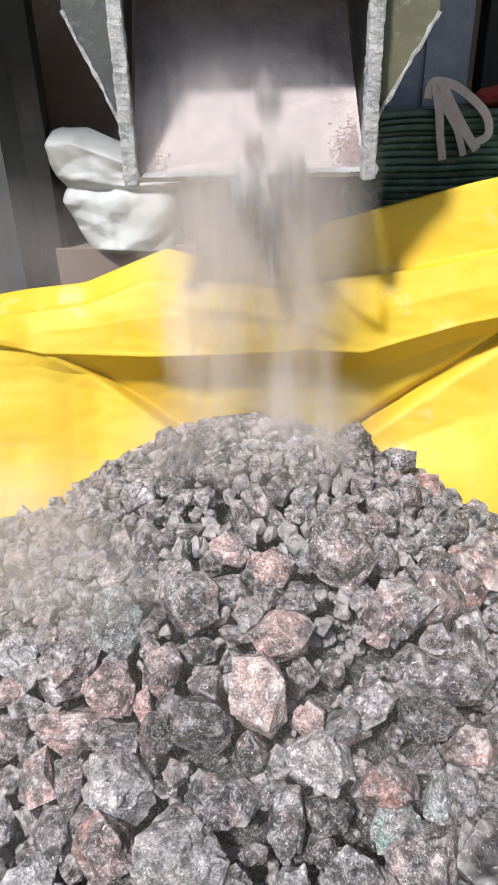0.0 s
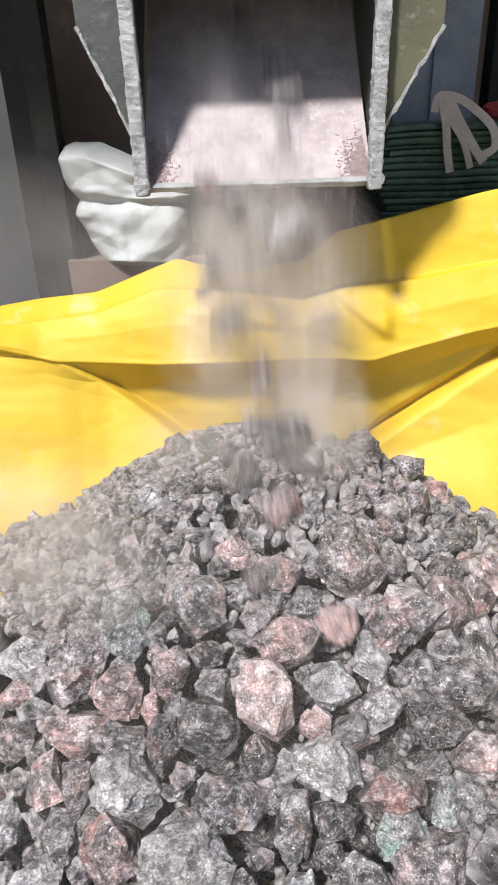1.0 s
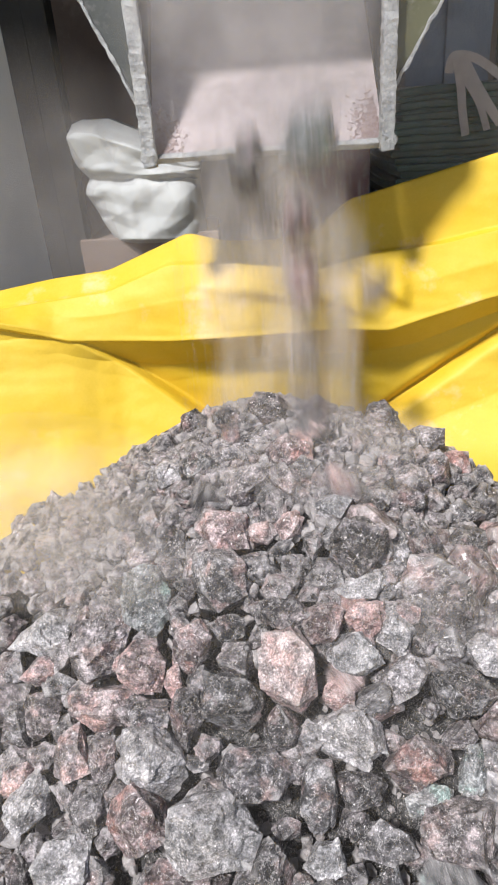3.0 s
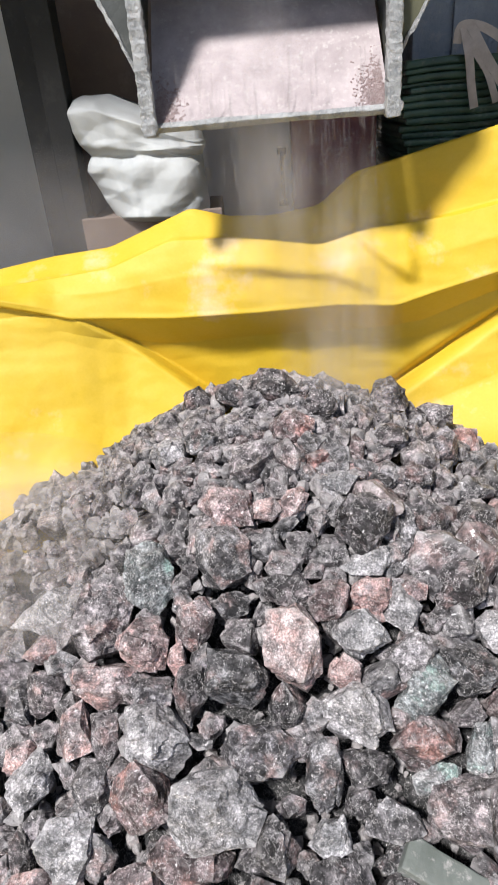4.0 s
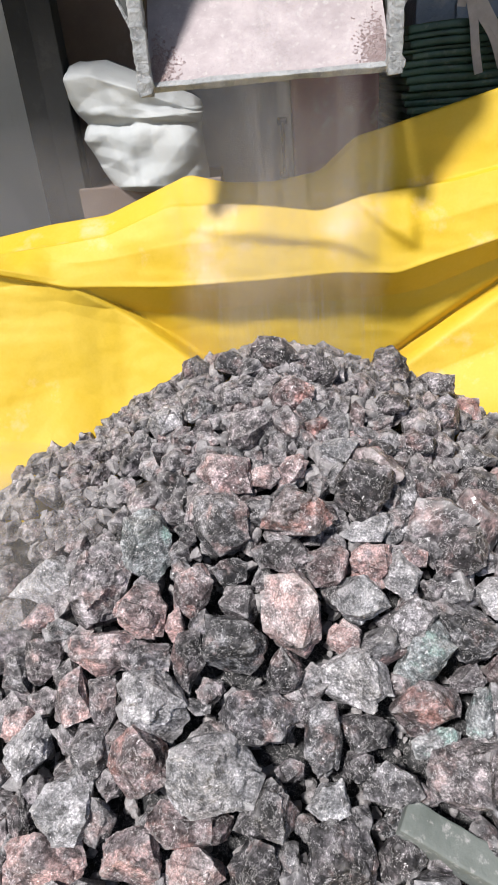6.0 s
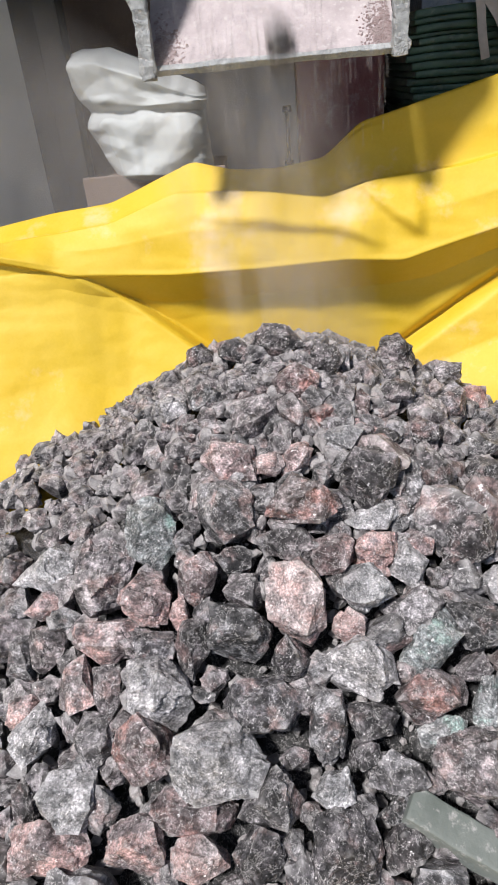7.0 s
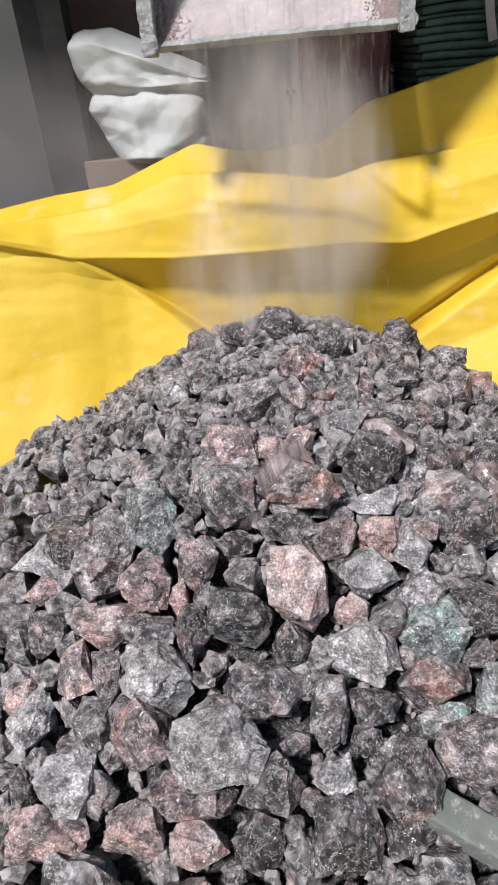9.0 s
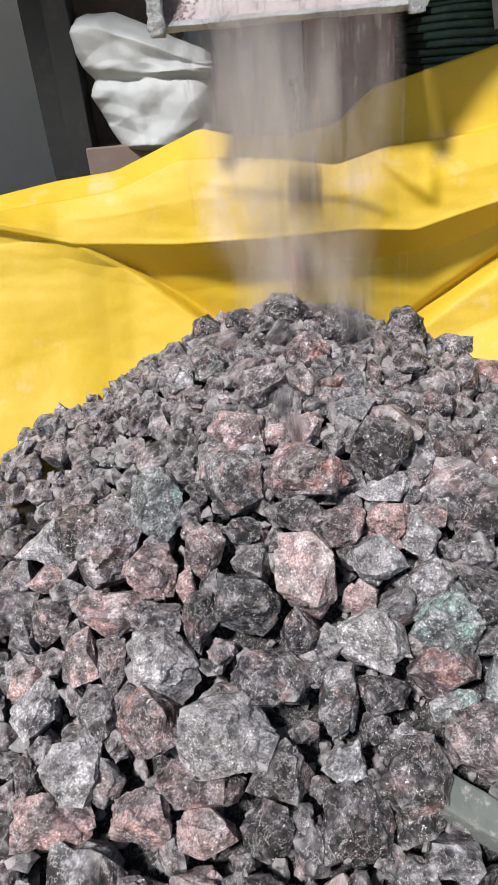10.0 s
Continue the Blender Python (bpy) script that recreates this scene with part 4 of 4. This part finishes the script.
def arrive(ob, t, rng):
    """A stone of the heap that falls from the chute, strikes near the top and rolls to its place."""
    home = ob.matrix_basis.copy()
    end = home.translation.copy()
    hit = Vector((0.03 + 0.5 * (end.x - 0.03) * 0.6, 1.20, 0))
    hit.z = pile_height(hit.x, hit.y) + 0.04
    if end.y > 1.17:
        hit = end.copy()
    place, struck = flight(t, max(-0.14, min(0.21, hit.x + rng.uniform(-0.05, 0.05))), hit)
    roll = 0.25 + 0.9 * (end - hit).length

    def whole(u):
        if u <= struck:
            return place(u)
        f = min(1.0, (u - struck) / roll)
        p = hit.lerp(end, 1 - (1 - f) ** 1.6)
        p.z += abs(math.sin(f * 7.0)) * 0.03 * (1 - f)
        return p
    keyed(ob, whole, t - 0.45, struck + roll, 260.0, home)


def puff_mesh(mat):
    d, f = sphere_dirs(4)
    return raw_mesh("dust", d, f, mat, True)


def grit_mesh(seed):
    """A spray of small chips, each a few millimetres across."""
    rng = np.random.default_rng(seed)
    n = 170
    c = np.stack([rng.uniform(-0.2, 0.2, n), rng.normal(0, 0.02, n), rng.uniform(-0.12, 0.12, n)], 1)
    s = rng.uniform(0.0012, 0.0042, n)
    corner = np.array(((1, 1, 1), (1, -1, -1), (-1, 1, -1), (-1, -1, 1)), float)
    v = (c[:, None, :] + (corner + rng.normal(0, 0.3, (n, 4, 3))) * s[:, None, None] * 0.7).reshape(-1, 3)
    f = (np.array(((0, 1, 2), (0, 3, 1), (0, 2, 3), (1, 3, 2)))[None] + 4 * np.arange(n)[:, None, None]).reshape(-1, 3)
    return raw_mesh("ore_grit", v, f, FINES)


def motions():
    rng = random.Random(21)
    # stones that lay on the heap or come down at known moments
    heap_roll("grey", 23, 0.136, 0.164, [(0.00, 0.176, 1.006, 0.678), (1.12, 0.180, 0.992, 0.667), (1.20, 0.206, 0.982, 0.653), (1.30, 0.283, 0.936, 0.597), (1.40, 0.348, 0.900, 0.549), (1.50, 0.348, 0.847, 0.515), (1.60, 0.373, 0.809, 0.481), (1.75, 0.470, 0.753, 0.406)], "large light grey ore rock with rough faces", turn=(120, 130, 250))
    heap_roll("pink", 56, 0.086, 0.081, [(0.00, 0.041, 0.970, 0.663), (1.00, 0.039, 0.959, 0.655), (1.50, 0.034, 0.964, 0.659), (2.00, 0.033, 0.965, 0.660), (2.25, 0.038, 0.957, 0.653), (2.40, 0.110, 0.841, 0.558), (2.60, 0.240, 0.700, 0.426), (2.80, 0.418, 0.599, 0.304)], turn=(200, 20, 200))
    heap_roll("pink", 3, 0.123, 0.097, [(0.00, 0.053, 0.868, 0.592), (1.00, 0.050, 0.866, 0.590), (1.25, 0.049, 0.860, 0.586), (1.35, 0.090, 0.848, 0.573), (1.50, 0.170, 0.806, 0.528), (1.70, 0.286, 0.755, 0.462), (1.90, 0.449, 0.700, 0.371)], turn=(90, 190, 150))
    heap_roll("pink", 16, 0.083, 0.080, [(0.00, 0.242, 0.919, 0.586), (1.00, 0.240, 0.914, 0.583), (1.20, 0.239, 0.912, 0.582), (1.35, 0.281, 0.879, 0.546), (1.50, 0.383, 0.828, 0.477), (1.65, 0.498, 0.790, 0.406)], turn=(40, 130, 140))
    heap_roll("pale", 12, 0.065, 0.065, [(0.00, -0.040, 1.012, 0.688), (1.70, -0.042, 1.012, 0.688), (2.00, -0.047, 1.005, 0.683), (2.50, -0.047, 0.993, 0.674), (2.80, 0.029, 0.870, 0.583), (3.20, 0.178, 0.716, 0.447), (3.60, 0.383, 0.591, 0.305)])
    heap_roll("green", 6, 0.095, 0.081, [(0.00, 0.226, 0.642, 0.387), (1.00, 0.221, 0.639, 0.386), (2.00, 0.218, 0.640, 0.387), (2.50, 0.221, 0.639, 0.385), (3.00, 0.239, 0.559, 0.319), (3.40, 0.266, 0.352, 0.147)])
    heap_roll("grey", 9, 0.158, 0.105, [(0.00, 0.362, 0.834, 0.495), (1.00, 0.359, 0.834, 0.496), (1.50, 0.352, 0.831, 0.496), (1.80, 0.356, 0.761, 0.447), (2.20, 0.471, 0.696, 0.361)], turn=(280, 120, 240))
    heap_roll("dark", 5, 0.120, 0.120, [(1.65, 0.107, 1.073, 0.732), (1.85, 0.125, 0.972, 0.664), (1.95, 0.175, 0.958, 0.642), (2.05, 0.234, 0.938, 0.611), (2.20, 0.315, 0.922, 0.572), (2.30, 0.388, 0.872, 0.511), (2.50, 0.489, 0.763, 0.401)])
    heap_roll("rust", 8, 0.095, 0.100, [(2.00, 0.108, 1.128, 0.755), (2.10, 0.137, 1.009, 0.680), (2.20, 0.085, 0.947, 0.646), (2.35, 0.139, 0.896, 0.600), (2.50, 0.143, 0.800, 0.526), (2.70, 0.173, 0.705, 0.448), (2.95, 0.195, 0.359, 0.164)])
    heap_roll("grey", 1, 0.085, 0.085, [(2.20, 0.156, 1.163, 0.750), (2.35, 0.235, 1.022, 0.653), (2.50, 0.263, 0.900, 0.568), (2.65, 0.294, 0.772, 0.469), (2.90, 0.421, 0.674, 0.359)])
    heap_roll("dark", 13, 0.088, 0.083, [(2.25, 0.013, 1.113, 0.759), (2.40, 0.046, 1.005, 0.689), (2.55, 0.093, 0.874, 0.588), (2.70, 0.092, 0.731, 0.476), (3.05, 0.085, 0.358, 0.170)])
    heap_roll("ash", 4, 0.077, 0.082, [(2.30, 0.197, 1.131, 0.721), (2.50, 0.252, 1.066, 0.668), (2.70, 0.264, 0.821, 0.511), (3.00, 0.358, 0.666, 0.371)])
    heap_roll("dark", 15, 0.104, 0.092, [(0.00, -0.120, 1.200, 0.779), (0.25, -0.179, 1.172, 0.744), (0.40, -0.246, 1.153, 0.707), (0.55, -0.287, 1.093, 0.666), (0.80, -0.372, 1.025, 0.595), (1.10, -0.639, 0.974, 0.430)])
    heap_roll("dark", 16, 0.107, 0.096, [(7.35, -0.069, 1.150, 0.771), (7.50, -0.174, 1.085, 0.712), (7.60, -0.220, 1.019, 0.659), (7.70, -0.305, 0.952, 0.588), (7.80, -0.367, 0.906, 0.535), (7.90, -0.388, 0.866, 0.502), (8.05, -0.484, 0.781, 0.409), (8.30, -0.653, 0.726, 0.301)])
    heap_roll("grey", 14, 0.096, 0.105, [(7.38, -0.075, 0.936, 0.710), (7.50, -0.140, 0.542, 0.451), (7.60, -0.177, 0.455, 0.337), (7.75, -0.220, 0.361, 0.163)])
    heap_roll("dark", 17, 0.070, 0.081, [(7.30, -0.023, 1.188, 0.787), (7.40, -0.039, 1.076, 0.732), (7.50, -0.006, 1.022, 0.698), (7.60, 0.013, 0.947, 0.645), (7.80, 0.044, 0.894, 0.604), (8.10, 0.069, 0.799, 0.528), (8.20, 0.097, 0.727, 0.469), (8.40, 0.126, 0.567, 0.337), (8.60, 0.149, 0.403, 0.200)])
    heap_roll("grey", 10, 0.122, 0.112, [(7.85, 0.072, 1.185, 0.786), (7.95, 0.107, 1.105, 0.747), (8.00, 0.177, 1.009, 0.672), (8.10, 0.198, 0.893, 0.589), (8.20, 0.247, 0.794, 0.505), (8.30, 0.319, 0.735, 0.442), (8.45, 0.425, 0.678, 0.366)])
    heap_roll("green", 5, 0.109, 0.114, [(7.90, 0.059, 1.014, 0.797), (8.10, 0.052, 0.822, 0.667), (8.20, 0.106, 0.791, 0.532), (8.30, 0.200, 0.745, 0.480), (8.45, 0.213, 0.745, 0.477), (8.60, 0.221, 0.747, 0.478), (10.00, 0.218, 0.731, 0.465)], turn=(10, 240, 180))
    heap_roll("dark", 46, 0.107, 0.120, [(8.20, 0.114, 0.783, 0.526), (8.30, 0.097, 0.726, 0.482), (8.40, 0.118, 0.628, 0.401), (8.50, 0.125, 0.615, 0.390), (8.65, 0.133, 0.602, 0.378), (8.80, 0.140, 0.584, 0.362), (9.00, 0.147, 0.568, 0.349), (10.00, 0.141, 0.561, 0.343)], "dark brown ore rock with sharp broken faces", turn=(60, 190, 280))
    heap_roll("dark", 2, 0.122, 0.100, [(8.35, -0.200, 1.270, 0.789), (8.45, -0.319, 1.122, 0.661), (8.50, -0.462, 1.033, 0.552), (8.65, -0.418, 0.953, 0.538), (8.80, -0.399, 0.938, 0.538), (10.00, -0.384, 0.926, 0.538)])
    heap_roll("dark", 9, 0.108, 0.087, [(8.30, 0.240, 1.270, 0.778), (8.45, 0.309, 1.093, 0.653), (8.55, 0.336, 1.017, 0.607), (8.80, 0.329, 0.959, 0.578), (10.00, 0.316, 0.941, 0.572)])
    heap_roll("pink", 18, 0.118, 0.086, [(8.20, 0.125, 1.270, 0.887), (8.30, 0.259, 1.236, 0.728), (8.40, 0.352, 0.992, 0.587), (8.50, 0.437, 0.879, 0.486)])
    heap_roll("rust", 1, 0.127, 0.097, [(8.75, -0.025, 1.270, 0.839), (8.90, -0.011, 1.064, 0.732), (9.00, 0.013, 0.941, 0.647), (9.10, 0.020, 0.930, 0.639), (10.00, 0.013, 0.934, 0.641)], turn=(200, 220, 140))
    heap_roll("ash", 11, 0.060, 0.065, [(5.30, -0.135, 1.270, 0.921), (5.40, -0.143, 1.276, 0.765), (5.50, -0.116, 1.122, 0.739), (5.60, -0.099, 1.043, 0.698), (5.70, -0.085, 1.009, 0.678), (10.00, -0.079, 0.981, 0.659)])
    heap_roll("rust", 54, 0.134, 0.085, [(4.50, -0.085, 1.203, 0.799), (4.60, -0.068, 1.131, 0.770), (4.70, -0.062, 1.046, 0.720), (4.80, -0.016, 0.978, 0.675), (4.90, 0.028, 0.930, 0.675), (5.00, 0.034, 0.912, 0.662), (10.00, 0.034, 0.910, 0.659)], "pinkish brown ore rock with a pointed top", turn=(310, 310, 110))
    # stones that stay where they land
    for k, ob in enumerate(arrivals):
        arrive(ob, (-0.05 + 3.2 * k / len(arrivals)), rng)
    # the smaller stones of the stream
    bursts = [0.0 + 0.042 * k for k in range(75)] + [2.0 + 0.035 * k for k in range(20)] + [7.12 + 0.08 * k for k in range(18)] + [9.45 + 0.045 * k for k in range(12)] 
    for t in bursts:
        a = rng.uniform(-2.9, -0.2)
        far = rng.uniform(0.05, 0.42)
        x, y = 0.02 + 0.9 * far * math.cos(a), 1.22 + far * math.sin(a) * 0.9
        r = rng.uniform(0.016, 0.040)
        kind = rng.choice(["dark", "dark", "grey", "rust"])
        ob = rock(kind, (x, y, pile_height(x, y) - 0.4 * r), [r * rng.uniform(0.8, 1.3) for _ in range(3)], [rng.uniform(0, 360) for _ in range(3)], rng.randrange(16), 3, group="rocks that tumble down")
        arrive(ob, t - 0.12, rng)
    # the bar slides down with the rocks
    lie = pose(0.150, 0.562, 0.335, 10, 24, -22)
    walk(bar, [(0.0, pose(0.75, 0.50, 0.10, 10, 24, -22)), (2.72, pose(0.75, 0.50, 0.10, 10, 24, -22)), (3.1, pose(0.42, 0.53, 0.235, 10, 24, -22)), (3.5, lie), (10.0, lie)])
    # veils of dust and sprays of grit falling from the lip
    veil, loose, thin = puff_mesh(VEIL), puff_mesh(MID_VEIL), puff_mesh(THIN_VEIL)
    grit = [grit_mesh(70 + k) for k in range(6)]

    def falling(ob, t, x, lift, sunk=0.0):
        place, struck = flight(t, x, Vector((x, 1.24, 0.40)), lift, sunk)
        begin, end = max(0.0, t - 0.45), min(10.0, struck)
        rows, used = [], set()
        n = max(2, int((end - begin) * 15))
        for u in sorted({0.0, 10.0, *(begin + (end - begin) * i / n for i in range(n + 1))}):
            if frame(u) not in used:
                used.add(frame(u))
                rows.append((u, Matrix.Translation(place(u))))
        walk(ob, rows)
    t, k = -0.30, 0
    while t < 10.0:
        thick = t < 3.1 or 7.1 < t < 9.0 or t > 9.5
        for _ in range(3):
            ob = tagged(new("dust_veil", veil if t < 3.1 else loose if thick else thin), "streak of pale rock dust falling from the chute", "dust", "falling dust", "stuff")
            half = rng.uniform(0.05, 0.11) if t < 3.1 else rng.uniform(0.08, 0.15) if thick else rng.uniform(0.08, 0.15)
            ob.scale = (half, 0.02, rng.uniform(0.16, 0.26))
            falling(ob, t + rng.uniform(-0.04, 0.04), rng.uniform(-0.17 + half * 0.5, 0.24 - half * 0.5), -0.10, 0.30)
        if thick or k % 3 == 0:
            ob = tagged(new("ore_grit", grit[k % 6]), "spray of small ore chips falling from the chute", "grit", "falling grit", "stuff")
            falling(ob, t + 0.03, 0.036 + rng.uniform(-0.01, 0.01), 0.05)
        t += 0.10
        k += 1
    # drifting clouds
    haze, thinner, faint = puff_mesh(HAZE), puff_mesh(THIN_HAZE), puff_mesh(FAINT_HAZE)
    for size, rows in (
        ((0.26, 0.06, 0.30), [(0, 0.03, 1.27, 1.16), (1.0, 0.03, 1.27, 1.12), (2.0, 0.03, 1.27, 1.20), (2.75, 0.03, 1.27, 1.25), (3.6, 0.03, 1.27, 2.2), (10, 0.03, 1.27, 2.2)]),
        ((0.30, 0.08, 0.15), [(0, 0.02, 1.16, 0.86), (1.3, 0.0, 1.16, 0.86), (2.7, 0.08, 1.12, 0.86), (3.6, 0.05, 1.14, 0.45), (10, 0.05, 1.14, 0.45)]),
        ((0.30, 0.12, 0.18), [(0, -0.50, 1.08, 0.74), (2.7, -0.46, 1.08, 0.75), (3.8, -0.52, 1.08, 0.66), (5.7, -0.56, 1.08, 0.60), (7.2, -0.60, 1.1, 0.35), (10, -0.60, 1.1, 0.35)]),
        ((0.24, 0.10, 0.14), [(0, -0.34, 0.98, 0.66), (2.7, -0.32, 0.98, 0.68), (3.8, -0.48, 0.96, 0.54), (5.7, -0.54, 0.96, 0.50), (7.0, -0.56, 1.0, 0.25), (10, -0.56, 1.0, 0.25)]),
        ((0.26, 0.05, 0.24), [(0, 0.03, 1.31, 1.30), (0.6, 0.03, 1.31, 1.92), (1.3, 0.03, 1.31, 1.92), (1.8, 0.03, 1.31, 1.50), (2.7, 0.03, 1.31, 1.46), (3.6, 0.03, 1.31, 2.2), (10, 0.03, 1.31, 2.2)]),
        ((0.42, 0.05, 0.42), [(0, -0.62, 1.86, 0.88), (0.8, -0.62, 1.86, 0.92), (1.5, -0.60, 1.86, 1.12), (2.0, -0.58, 1.86, 1.22), (2.8, -0.58, 1.86, 1.22), (3.8, -0.62, 1.86, 0.90), (5.7, -0.62, 1.86, 0.82), (7.0, -0.62, 1.86, 1.10), (8.7, -0.62, 1.86, 1.10), (9.6, -0.62, 1.86, 0.50), (10, -0.62, 1.86, 0.50)]),
        ((0.85, 0.08, 0.62), [(0, 0.0, 0.60, 0.62), (2.0, 0.0, 0.60, 0.64), (2.8, 0.0, 0.60, 0.62), (3.8, 0.0, 0.60, -0.40), (10, 0.0, 0.60, -0.40)]),
        ((0.42, 0.05, 0.42), [(0, 0.62, 1.86, 0.55), (0.9, 0.62, 1.86, 0.55), (1.6, 0.60, 1.86, 1.30), (2.0, 0.60, 1.86, 1.48), (2.8, 0.60, 1.86, 1.45), (3.7, 0.62, 1.86, 0.55), (10, 0.62, 1.86, 0.55)]),
        ((0.26, 0.10, 0.24), [(0, 0.24, 1.06, 0.34), (1.6, 0.24, 1.06, 0.34), (2.2, 0.22, 0.98, 0.62), (2.7, 0.24, 0.92, 0.60), (3.5, 0.24, 1.0, 0.25), (10, 0.24, 1.0, 0.25)]),
    ):
        ob = tagged(new("dust_cloud", faint if size[0] > 0.5 else thinner if size[0] > 0.4 else haze), "soft pale haze of rock dust hanging in air", "dust", "dust haze", "stuff")
        ob.scale = size
        walk(ob, [(u, pose(*p)) for u, *p in rows])


motions()
